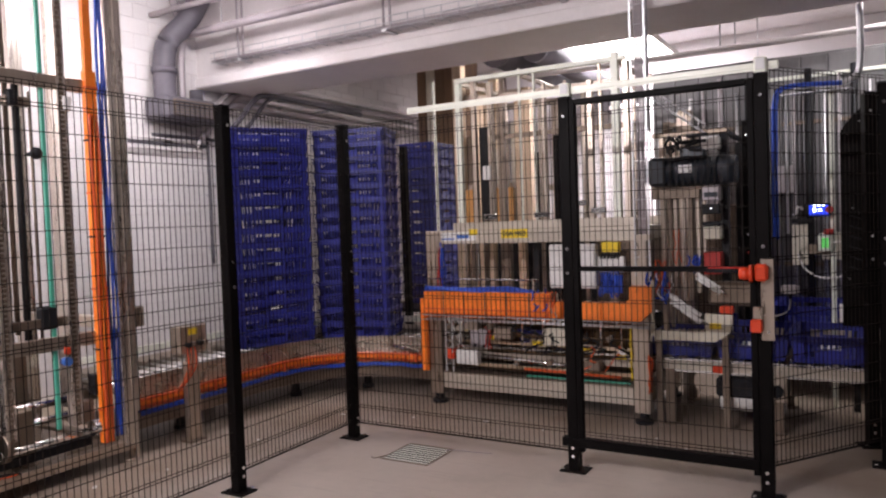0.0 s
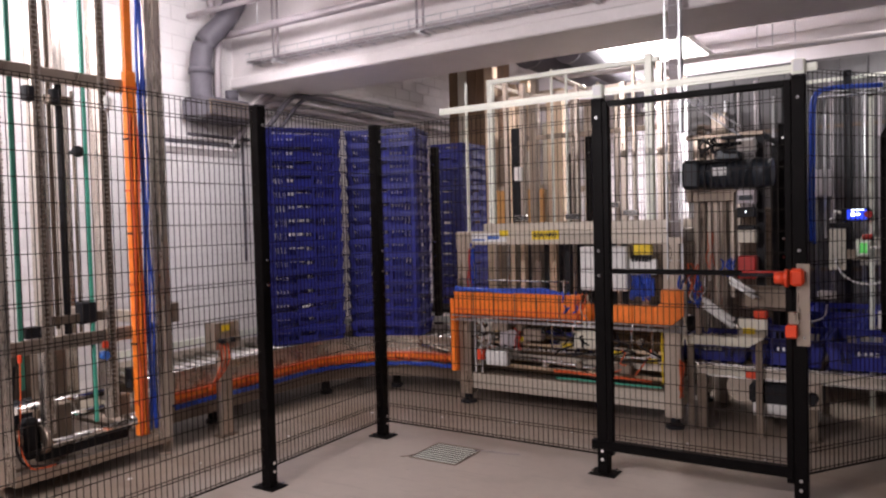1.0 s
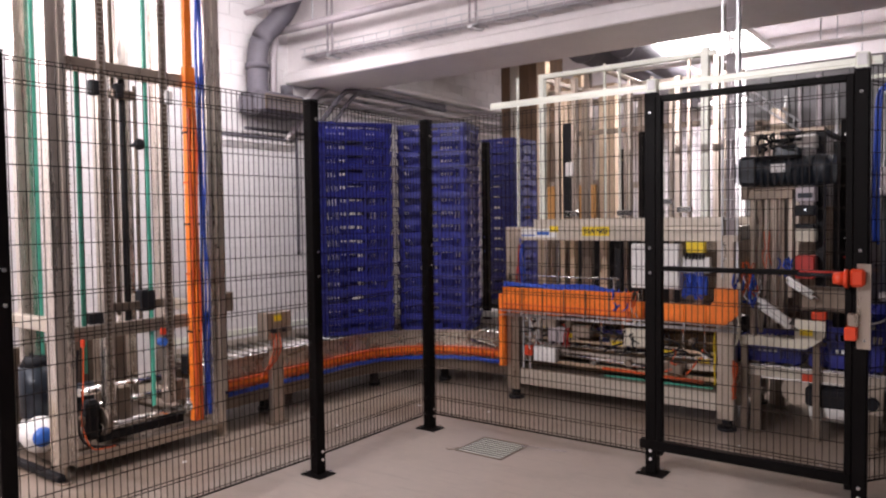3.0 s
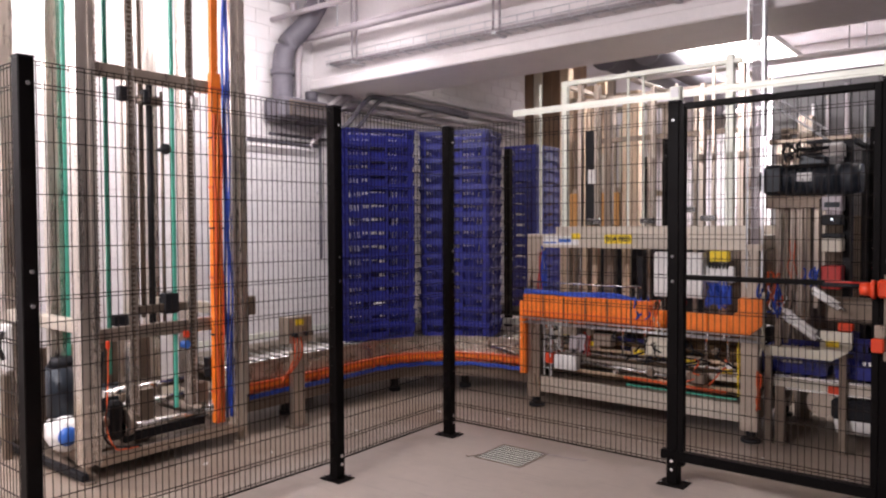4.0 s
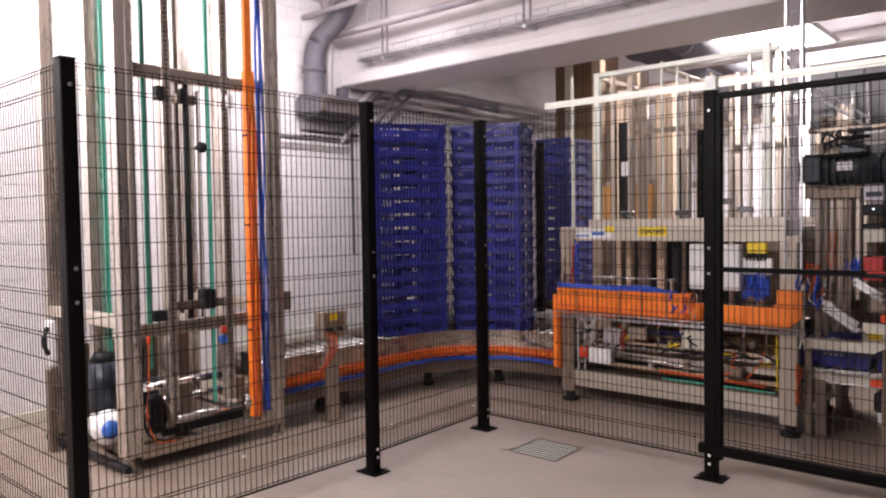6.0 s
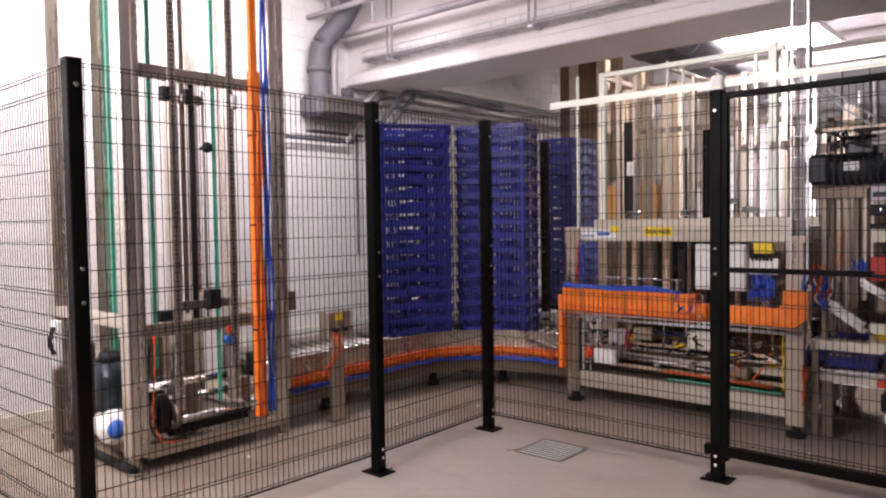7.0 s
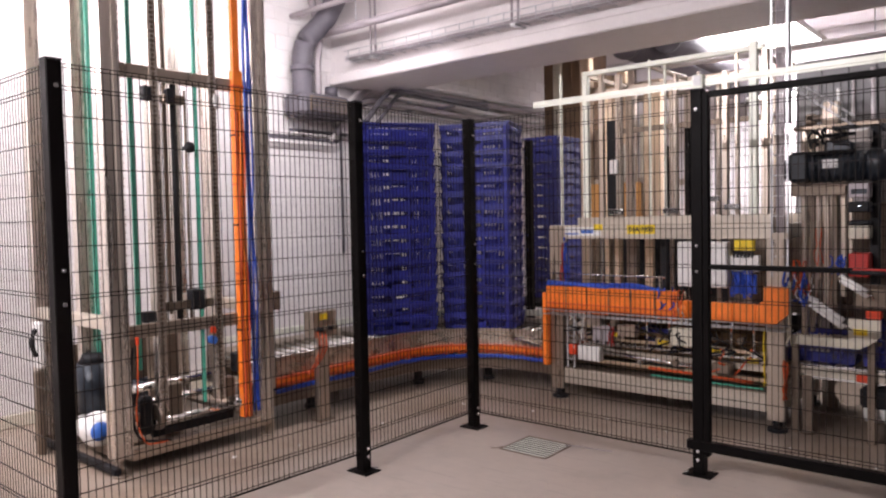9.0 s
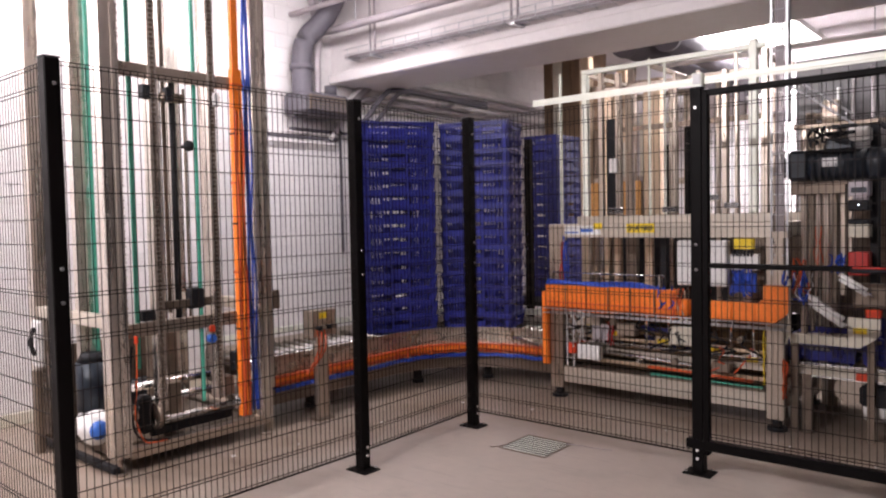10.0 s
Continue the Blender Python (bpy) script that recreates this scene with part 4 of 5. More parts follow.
# wire tray and orange trunking along the front
wt = B()
for y, z in ((0.90, 0.645), (0.94, 0.645), (0.98, 0.645), (0.895, 0.68)):
    rod(wt, (MX0 - 0.05, y, z), (1.70, y, z), 0.004, 6)
for i in range(18):
    x = -0.03 + i * 0.1
    rod(wt, (x, 0.895, 0.641), (x, 0.985, 0.641), 0.003, 6)
    rod(wt, (x, 0.893, 0.641), (x, 0.893, 0.685), 0.003, 6)
part("wire_tray", wt, GALV, mc, "galvanised wire cable tray")
r = random.Random(4)
xs = [0.0 + 0.170 * i for i in range(7)]
for a, b in zip(xs, xs[1:]):
    dz = r.uniform(-0.003, 0.003)
    part("trunking", box(B(), a + 0.002, b - 0.002, 0.905 + r.uniform(0, 0.003), 0.975, 0.668 + dz, 0.845 + dz, 0.004), ORANGE, mc, "orange cable trunking")
    part("trunking_lid", box(B(), a + 0.002, b - 0.002, 0.90, 0.98, 0.845 + dz, 0.855 + dz, 0.002), ORANGE, mc)
part("trunking_lip", box(B(), xs[0] + 0.004, xs[-1] - 0.004, 0.899, 0.9035, 0.722, 0.732), ORANGE_CABLE, mc)
part("trunking_lip", box(B(), xs[0] + 0.004, xs[-1] - 0.004, 0.900, 0.9035, 0.690, 0.697), ORANGE_CABLE, mc)
for x in xs[1:]:
    part("strap", box(B(), x - 0.0022, x + 0.0022, 0.900, 0.98, 0.668, 0.857), STEEL_DARK, mc)
ends = B()
for k, (a, b, z0, z1) in enumerate(((1.22, 1.36, 0.675, 0.80), (1.362, 1.50, 0.672, 0.80))):
    part("trunking", box(B(), a, b, 0.908, 0.975, z0, z1, 0.004), ORANGE, mc, "orange cable trunking")
vs = [(1.502, 0.672), (1.60, 0.672), (1.69, 0.75), (1.69, 0.91), (1.55, 0.91), (1.55, 0.83), (1.502, 0.79)]
fa = [ends.verts.new((x, 0.908, z)) for x, z in vs]
fb = [ends.verts.new((x, 0.975, z)) for x, z in vs]
ends.faces.new(fa)
ends.faces.new(fb[::-1])
for i in range(len(vs)):
    j = (i + 1) % len(vs)
    ends.faces.new((fa[i], fb[i], fb[j], fa[j]))
part("trunking_bend", ends, ORANGE, mc, "orange trunking bent upwards")
part("trunking_drop", box(B(), -0.05, -0.003, 0.93, 0.985, 0.25, 0.80, 0.006), ORANGE, mc, "orange trunking dropping to the conveyor")
part("trunking_cup", rod(B(), (1.045, 0.94, 0.675), (1.045, 0.94, 0.80), 0.045, 14), ORANGE, mc)
for i in range(5):
    part("cable", hose(B(), [(0.0 + k * 0.145, 0.915 + i * 0.012, 0.862 + 0.010 * (i % 3) + 0.006 * math.sin(k * 1.3 + i) - (0.02 * (k - 5) if k > 5 else 0)) for k in range(8)], 0.008, 6, 3), BLUE_CABLE, mc, "blue cable lying on the trunking")
part("rod", rod(B(), (0.01, 0.96, 0.945), (0.90, 0.96, 0.94), 0.006, 8), CHROME, mc)
part("rod_post", box(B(), 0.006, 0.018, 0.955, 0.985, 0.855, 0.95), STEEL, mc)
part("rod_post", box(B(), 0.86, 0.872, 0.955, 0.985, 0.855, 0.95), STEEL, mc)
tangle("loose_cable", ORANGE_CABLE, 6, (1.0, 0.92, 0.76), (0.06, 0.03, 0.09), 0.006, 3, "orange cable spilling from the trunking", mc)
tangle("loose_cable", BLUE_CABLE, 4, (0.95, 0.91, 0.80), (0.07, 0.02, 0.07), 0.006, 5, "blue cable spilling from the trunking", mc)
tangle("loose_cable", RED, 4, (1.17, 0.92, 0.80), (0.05, 0.03, 0.10), 0.005, 6, "red cable at the trunking", mc)
tangle("loose_cable", CREAM, 4, (1.70, 0.95, 0.75), (0.03, 0.03, 0.17), 0.006, 9, "pale cable at the trunking end", mc)
tangle("loose_cable", ORANGE_CABLE, 3, (1.66, 0.97, 0.34), (0.03, 0.02, 0.12), 0.007, 10, "orange cable loop at the leg", mc)
tangle("loose_cable", RED, 2, (0.09, 0.99, 1.03), (0.02, 0.02, 0.17), 0.007, 11, "red hose at the leg", mc)
tangle("loose_cable", BLUE_CABLE, 3, (0.14, 0.99, 1.03), (0.02, 0.02, 0.17), 0.007, 12, "blue hose at the leg", mc)
tangle("loose_cable", YELLOW, 2, (1.55, 0.97, 0.45), (0.02, 0.02, 0.16), 0.004, 14, "yellow earth wire", mc)
# control boxes and valves
ctrl = part("control_box", box(B(), 0.998, 1.325, 0.93, 1.0, 0.890, 1.185, 0.01), WHITE, mc, "white plastic control box")
part("box_lid", box(B(), 1.005, 1.318, 0.924, 0.93, 0.897, 1.178, 0.004), WHITE, ctrl)
valves = part("valve_body", box(B(), 1.335, 1.51, 0.955, 0.99, 1.0, 1.10, 0.004), WHITE, mc)
part("valve_cover", box(B(), 1.36, 1.48, 0.95, 0.985, 1.13, 1.195, 0.004), YELLOW, mc, "yellow valve cover")
for i in range(6):
    part("valve", box(B(), 1.352 + i * 0.022, 1.366 + i * 0.022, 0.945, 0.97, 1.085, 1.125, 0.002), RUBBER, valves)
tangle("air_hose", BLUE_CABLE, 12, (1.42, 0.94, 0.92), (0.07, 0.025, 0.075), 0.005, 21, "blue air hose", mc)
part("hose_block", box(B(), 1.355, 1.49, 0.955, 0.985, 0.86, 0.98, 0.004), BLUE_CABLE, mc)
# labels on the top beam
YF = MY0 - 0.05
sticker = part("sticker", box(B(), 0.06, 0.42, YF - 0.002, YF, 1.222, 1.285), PAPER, mc, "white sticker with a blue mark")
part("sticker_mark", box(B(), 0.26, 0.36, YF - 0.0035, YF - 0.002, 1.24, 1.265), BLUE_INK, sticker)
part("sticker_mark", box(B(), 0.12, 0.24, YF - 0.0035, YF - 0.002, 1.232, 1.243), BLUE_INK, sticker)
part("sticker", box(B(), 0.365, 0.435, YF - 0.005, YF - 0.0036, 1.262, 1.305), YELLOW, mc, "small yellow sticker")
sign = part("sign", box(B(), 0.622, 0.827, YF - 0.003, YF, 1.235, 1.298), YELLOW, mc, "yellow sign with black lettering")


def lettering(text, x, y, z, size, parent, material=INK):
    cu = bpy.data.curves.new("lettering", "FONT")
    cu.body, cu.size, cu.align_x, cu.align_y, cu.extrude, cu.offset = text, size, "CENTER", "CENTER", 0.0006, 0.0012
    tmp = bpy.data.objects.new("lettering", cu)
    me = bpy.data.meshes.new_from_object(tmp)
    bpy.data.objects.remove(tmp)
    me.materials.clear()
    me.materials.append(material)
    ob = new("lettering", me)
    ob.parent = parent
    ob.matrix_basis = pose(x, y, z, 90, 0, 0)
    return ob


lettering("01A N03", 0.7245, YF - 0.0038, 1.266, 0.048, sign)

# ---- pick-and-place unit beyond the gate ----
pk = thing("crate_gripper", "stainless pick unit with pneumatic cylinders over the conveyor", "machine")
upright(1.71, 1.92, 0.0, 2.12, 0.10, 0.10, STEEL, "column", pk)
upright(1.58, 1.92, 0.0, 2.05, 0.06, 0.06, STEEL_DARK, "column", pk)
upright(2.09, 1.92, 0.0, 1.86, 0.06, 0.05, RUBBER, "column", pk)
# dark panel added to shade the floor and dim the view through the unit
part("light_block_panel", box(B(), 1.64, 2.12, 1.972, 1.98, 0.62, 1.42, 0.002), STEEL_DARK, pk)
part("bridge", box(B(), 1.66, 2.13, 1.13, 1.19, 1.86, 1.89, 0.006), STEEL_DARK, pk)
part("bridge_arm", box(B(), 1.69, 1.74, 1.19, 1.97, 1.855, 1.89, 0.004), STEEL_DARK, pk)
part("bridge_arm", box(B(), 2.08, 2.11, 1.20, 1.945, 1.86, 1.89, 0.004), RUBBER, pk)
part("bridge_arm", box(B(), 1.56, 1.69, 1.89, 1.95, 2.0, 2.04, 0.004), STEEL_DARK, pk)
part("bridge_plate", box(B(), 1.66, 1.96, 1.10, 1.14, 1.46, 1.55, 0.004), STEEL_DARK, pk)
for x, w, z0, m in ((1.69, 0.03, 1.36, PAPER), (1.72, 0.035, 0.60, STEEL), (1.765, 0.025, 0.62, STEEL_DARK), (1.80, 0.03, 0.95, STEEL), (1.845, 0.03, 0.80, STEEL), (1.89, 0.03, 0.80, STEEL_DARK), (1.935, 0.03, 0.85, STEEL), (1.975, 0.02, 0.9, STEEL)):
    upright(x, 1.16, z0, 1.86, w, material=m, name="slide_rail", parent=pk)
part("black_post", box(B(), 2.075, 2.125, 1.15, 1.20, 0.60, 1.86, 0.004), RUBBER, pk)
part("foot_beam", box(B(), 1.66, 2.14, 1.14, 1.21, 0.565, 0.60, 0.004), STEEL_DARK, pk)
for x in (1.69, 2.10):
    part("stand_leg", box(B(), x - 0.02, x + 0.02, 1.055, 1.085, 0, 0.60, 0.003), STEEL_DARK, pk)
    part("stand_arm", box(B(), x - 0.02, x + 0.02, 1.085, 1.16, 0.57, 0.60), STEEL_DARK, pk)
gm = thing("gear_motor", "black horizontal gear motor with a white nameplate", "motor", pose(0.027, 0, -0.018))
gm_body = part("motor_body", rod(B(), (1.75, 1.08, 1.645), (2.06, 1.08, 1.645), 0.088, 24), MOTOR, gm)
part("gearbox", rod(box(B(), 1.635, 1.75, 1.0, 1.17, 1.56, 1.74, 0.02), (1.63, 1.08, 1.645), (1.60, 1.08, 1.645), 0.06, 16), MOTOR, gm)
part("fan_cover", rod(B(), (2.06, 1.08, 1.645), (2.16, 1.08, 1.645), 0.094, 24, 0.082), MOTOR, gm)
part("terminal_box", box(B(), 1.83, 1.98, 1.03, 1.13, 1.72, 1.80, 0.01), MOTOR, gm)
part("nameplate", box(B(), 1.83, 1.91, 0.988, 0.994, 1.635, 1.685), PAPER, gm_body)
for i in range(7):
    part("fin", rod(B(), (1.78 + i * 0.04, 1.08, 1.645), (1.785 + i * 0.04, 1.08, 1.645), 0.093, 24), MOTOR, gm_body)
part("mount", box(B(), 1.70, 1.95, 1.09, 1.16, 1.53, 1.62, 0.006), STEEL_DARK, gm)
for k, (z0, z1, m) in enumerate(((1.44, 1.53, PIPE), (1.355, 1.42, RUBBER), (1.28, 1.31, RUBBER), (1.20, 1.28, CREAM), (0.98, 1.12, RED), (1.76, 1.84, WHITE))):
    part("module", box(B(), 1.985, 2.09, 1.03, 1.15, z0, z1 - 0.003, 0.006), m, pk)
part("module_window", box(B(), 2.0, 2.08, 1.026, 1.03, 1.46, 1.49), NAVY, pk)
part("indicator", rod(B(), (2.04, 1.03, 1.39), (2.04, 1.022, 1.39), 0.004, 8), LED, pk)
for z in (1.84, 1.70, 1.80):
    part("bracket", box(B(), 1.76 + (z - 1.7), 2.02, 1.02, 1.10, z, z + 0.02, 0.003), RUBBER, pk)
for p, q, w in (((1.79, 0.99, 0.83), (1.97, 0.99, 0.705), 0.030), ((1.95, 0.99, 0.975), (2.09, 0.99, 0.885), 0.022)):
    d = Vector((0, 0, w * 1.3))
    for s in (-1, 1):
        part("air_cylinder", rod(B(), Vector(p) + d * s * 0.5, Vector(q) + d * s * 0.5, w * 0.55, 12), WHITE, pk, "white pneumatic cylinder")
    part("piston", rod(B(), q, Vector(q) + (Vector(q) - Vector(p)) * 0.25, 0.007, 8), CHROME, pk)
    part("cylinder_mount", bar(B(), Vector(p), (p[0], 1.15, p[2]), 0.02), STEEL_DARK, pk)
cover_bm = B()
vs = [(1.68, 0.562), (2.05, 0.562), (2.11, 0.60), (2.155, 0.64), (2.155, 0.735), (1.99, 0.735), (1.99, 0.615), (1.68, 0.615)]
fa = [cover_bm.verts.new((x, 1.00, z)) for x, z in vs]
fb = [cover_bm.verts.new((x, 1.04, z)) for x, z in vs]
cover_bm.faces.new(fa)
cover_bm.faces.new(fb[::-1])
for i in range(len(vs)):
    j = (i + 1) % len(vs)
    cover_bm.faces.new((fa[i], fb[i], fb[j], fa[j]))
guard = part("guard_plate", cover_bm, CREAM, pk, "cream guard plate")
part("guard_label", box(B(), 2.02, 2.09, 0.996, 1.0, 0.645, 0.68), YELLOW, guard, "yellow label")
part("guard_mount", box(B(), 1.75, 2.10, 1.04, 1.14, 0.575, 0.60), STEEL_DARK, pk)
part("gripper_block", box(B(), 2.0, 2.30, 1.06, 1.16, 0.78, 0.93, 0.02), STEEL_DARK, pk)
part("gripper_cap", box(B(), 2.08, 2.16, 1.0, 1.06, 0.74, 0.79, 0.008), RED_ORANGE, pk)
tangle("air_hose", BLUE_CABLE, 9, (1.72, 0.99, 0.90), (0.07, 0.04, 0.09), 0.006, 31, "blue air hose", pk)
tangle("air_hose", ORANGE_CABLE, 6, (1.76, 1.0, 0.97), (0.07, 0.04, 0.09), 0.005, 32, "orange sensor cable", pk)
tangle("air_hose", WHITE, 4, (1.74, 0.98, 0.92), (0.09, 0.03, 0.08), 0.004, 33, "white sensor cable", pk)
tangle("air_hose", BLUE_CABLE, 7, (1.95, 1.0, 1.05), (0.06, 0.03, 0.05), 0.005, 34, "blue air hose", pk)
tangle("air_hose", ORANGE_CABLE, 3, (1.80, 1.06, 1.15), (0.04, 0.02, 0.10), 0.003, 35, "thin orange wire", pk)
tangle("air_hose", RUBBER, 6, (1.90, 1.0, 1.80), (0.12, 0.03, 0.05), 0.007, 36, "black cable over the motor", pk)


def cable_ladder(name, p, q, width, side, label, pitch=0.12):
    ob = thing(name, label, "cable tray")
    p, q, side = Vector(p), Vector(q), Vector(side).normalized()
    for s in (-1, 1):
        part("side_rail", bar(B(), p + side * s * width / 2, q + side * s * width / 2, 0.012), GALV, ob)
    n = int((q - p).length / pitch)
    me = mesh_of("rung", rod(B(), -side * width / 2, side * width / 2, 0.004, 6), GALV)
    for i in range(1, n):
        shared("rung", me, ob, Matrix.Translation(p.lerp(q, i / n)))
    return ob, p, q


lad, p, q = cable_ladder("cable_ladder", (1.622, 0.985, 0.97), (1.622, 0.985, CEIL - 0.005), 0.09, (1, 0, 0), "upright galvanised cable ladder from the ceiling")
part("conduit", rod(B(), (1.668, 1.0, 1.9), (1.668, 1.0, CEIL - 0.005), 0.017, 10), GALV, lad)
for i in range(4):
    part("cable", hose(B(), [(1.602 + i * 0.013, 1.0, 0.95 + k * 0.46) for k in range(6)], 0.006, 5, 2), PIPE, lad)
part("foot_bracket", box(B(), 1.58, 1.67, 0.975, 1.10, 1.20, 1.24), STEEL, lad)
cable_ladder("cable_ladder", (0.155, 1.0, 0.245), (0.155, 1.0, 0.655), 0.055, (1, 0, 0), "short galvanised wire ladder inside the machine frame", 0.055)
cable_ladder("cable_ladder", (1.68, 1.02, 2.14), (2.0, 1.12, 1.89), 0.07, (0, 0.6, 0.8), "sloping galvanised cable ladder to the motor", 0.05)

# ---- operator panel, blue supply cables, dark hood ----
op = thing("operator_panel", "blue operator panel with a red stop button on a post", "control panel")
part("post", box(B(), 2.655, 2.685, 1.885, 1.915, 0.0, 2.15, 0.004), ALU, op)
part("arm", box(B(), 2.54, 2.66, 1.89, 1.91, 1.33, 1.35), STEEL_DARK, op)
op_case = part("housing", box(B(), 2.50, 2.66, 1.83, 1.89, 1.31, 1.40, 0.008), RUBBER, op)
part("screen", box(B(), 2.53, 2.645, 1.826, 1.83, 1.318, 1.388), SCREEN, op_case, "lit blue screen")
part("lamp", rod(B(), (2.565, 1.826, 1.355), (2.565, 1.815, 1.355), 0.014, 12), LED, op_case)
part("lamp", rod(B(), (2.598, 1.826, 1.355), (2.598, 1.815, 1.355), 0.010, 12), LED, op_case)
for i in range(3):
    part("key", box(B(), 2.555 + i * 0.028, 2.572 + i * 0.028, 1.822, 1.826, 1.38, 1.388), LED, op_case)
part("stop_button", rod(B(), (2.655, 1.83, 1.355), (2.655, 1.79, 1.355), 0.024, 16), RED, op_case)
part("cable", hose(B(), ((2.50, 1.86, 1.36), (2.46, 1.85, 1.38), (2.45, 1.85, 1.34), (2.43, 1.86, 1.32)), 0.011), WHITE, op)
ob2 = thing("display_box", "grey display box with a green screen and looped cable", "control box")
box_case = part("housing", box(B(), 2.58, 2.665, 1.82, 1.885, 1.075, 1.19, 0.008), ALU, ob2)
part("screen", box(B(), 2.60, 2.645, 1.816, 1.82, 1.10, 1.165), GREEN_LCD, box_case)
part("button", rod(B(), (2.645, 1.85, 1.19), (2.645, 1.85, 1.225), 0.03, 14), RED, box_case)
part("cable", hose(B(), ((2.665, 1.83, 1.14), (2.76, 1.80, 1.12), (2.79, 1.80, 1.0), (2.72, 1.80, 0.91), (2.60, 1.80, 0.90), (2.50, 1.82, 0.96), (2.46, 1.84, 1.06)), 0.008), WHITE, ob2, "white looped cable")
part("side_box", box(B(), 2.42, 2.52, 1.86, 1.89, 0.98, 1.26, 0.006), CREAM, ob2)
part("side_box", box(B(), 2.42, 2.55, 1.85, 1.885, 1.27, 1.30, 0.004), RUBBER, ob2)
part("carrier", box(B(), 2.42, 2.66, 1.89, 1.90, 1.05, 1.12), STEEL_DARK, ob2)
sup = thing("supply_cables", "blue supply cables dropping beside a steel conduit", "cable")
for i, rad in enumerate((0.011, 0.009)):
    o = 0.021 * i
    part("cable", hose(B(), [(2.315 + o, 1.80, 1.18 - o), (2.31 + o + 0.004 * math.sin(i), 1.80, 1.5), (2.318 + o, 1.80, 1.85), (2.325 + o, 1.80, 2.10), (2.36 + o, 1.80, 2.185 - 0.3 * o), (2.45 + o, 1.80, 2.205 - 0.6 * o), (2.60, 1.80, 2.20 - 0.6 * o), (2.74, 1.80, 2.19 - 0.6 * o)], rad, 6, 4), BLUE_CABLE, sup)
part("conduit", rod(B(), (2.40, 1.81, 1.2), (2.40, 1.81, 2.15), 0.011, 8), GALV, sup)
part("conduit", hose(B(), ((2.45, 1.83, 2.20), (2.70, 1.83, 2.19), (2.81, 1.83, 2.22), (2.845, 1.83, 2.33), (2.845, 1.83, 2.69)), 0.02, 8), GALV, sup)
part("tray", box(B(), 2.36, 2.80, 1.79, 1.86, 2.14, 2.15, 0.002), GALV, sup)
part("tray_arm", box(B(), 2.645, 2.695, 1.84, 1.90, 2.135, 2.15), STEEL_DARK, sup)

hood = thing("machine_hood", "black machine hood with a sloped corner over the conveyor", "machine")
hv = [(2.74, 0.67), (4.3, 0.67), (4.3, 2.02), (2.93, 2.02), (2.84, 1.93), (2.76, 1.84), (2.74, 1.80)]
hbm = B()
fa = [hbm.verts.new((x, 1.16, z)) for x, z in hv]
fb = [hbm.verts.new((x, 1.80, z)) for x, z in hv]
hbm.faces.new(fa)
hbm.faces.new(fb[::-1])
for i in range(len(hv)):
    j = (i + 1) % len(hv)
    hbm.faces.new((fa[i], fb[i], fb[j], fa[j]))
shell = part("shell", hbm, BLACK, hood)
for i in range(6):
    part("louvre", bar(B(), (2.78, 1.155, 1.02 + i * 0.06), (2.86, 1.155, 0.99 + i * 0.06), 0.008), RUBBER, shell)
for x, z in ((2.78, 1.79), (2.80, 1.36), (2.83, 1.33), (2.84, 1.86), (2.78, 0.95)):
    part("screw", rod(B(), (x, 1.16, z), (x, 1.154, z), 0.006, 8), CHROME, shell)
for x in (2.80, 4.2):
    part("leg", box(B(), x - 0.02, x + 0.02, 1.815, 1.855, 0, 0.75), RUBBER, hood)
    part("leg_plate", box(B(), x - 0.03, x + 0.03, 1.80, 1.815, 0.67, 0.80), RUBBER, hood)
part("chute_plate", box(B(), 2.725, 2.745, 1.10, 1.16, 0.70, 0.80, 0.003), WHITE, hood)

# ---- beyond: back conveyors, tower, column ----
bk = thing("back_conveyor", "steel conveyor carrying the back crate stack", "conveyor")
part("side_rail", box(B(), -1.58, -1.54, 2.5, 4.3, 0.40, 0.52, 0.004), STEEL_H, bk)
part("side_rail", box(B(), -0.94, -0.90, 2.5, 4.3, 0.40, 0.52, 0.004), STEEL_H, bk)
part("belt", box(B(), -1.54, -0.94, 2.5, 4.3, 0.46, 0.50, 0.004), RUBBER, bk)
for x in (-1.56, -0.92):
    for y in (2.6, 4.2):
        part("leg", box(B(), x - 0.02, x + 0.02, y - 0.02, y + 0.02, 0, 0.40), STEEL_DARK, bk)
ex = thing("exit_conveyor", "second steel conveyor with a row of crates", "conveyor")
part("bed", box(B(), 1.75, 4.6, 2.2, 2.85, 0.40, 0.50, 0.004), STEEL_H, ex)
for x in (1.85, 4.5):
    for y in (2.24, 2.81):
        part("leg", box(B(), x - 0.02, x + 0.02, y - 0.02, y + 0.02, 0, 0.40), STEEL_DARK, ex)
for i in range(4):
    crate(pose(2.05 + i * 0.43, 2.53, 0.50, 0, 0, 90) @ Matrix.Diagonal((1, 1, 1.2, 1)), "deep blue perforated plastic crate on the second conveyor")

tower = thing("lift_tower", "tall stainless lift tower behind the stacking machine", "lift")
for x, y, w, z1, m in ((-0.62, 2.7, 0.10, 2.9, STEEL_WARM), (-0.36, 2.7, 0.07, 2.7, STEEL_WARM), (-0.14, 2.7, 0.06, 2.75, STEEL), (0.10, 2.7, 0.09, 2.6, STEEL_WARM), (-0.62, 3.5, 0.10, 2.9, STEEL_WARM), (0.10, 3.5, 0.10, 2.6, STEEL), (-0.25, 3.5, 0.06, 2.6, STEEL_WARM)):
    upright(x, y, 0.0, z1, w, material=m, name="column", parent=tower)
part("panel", box(B(), -0.586, -0.449, 2.64, 2.66, 1.247, 1.672, 0.004), TAN, tower)
part("panel", box(B(), -0.223, -0.044, 2.64, 2.66, 1.247, 1.672, 0.004), TAN, tower)
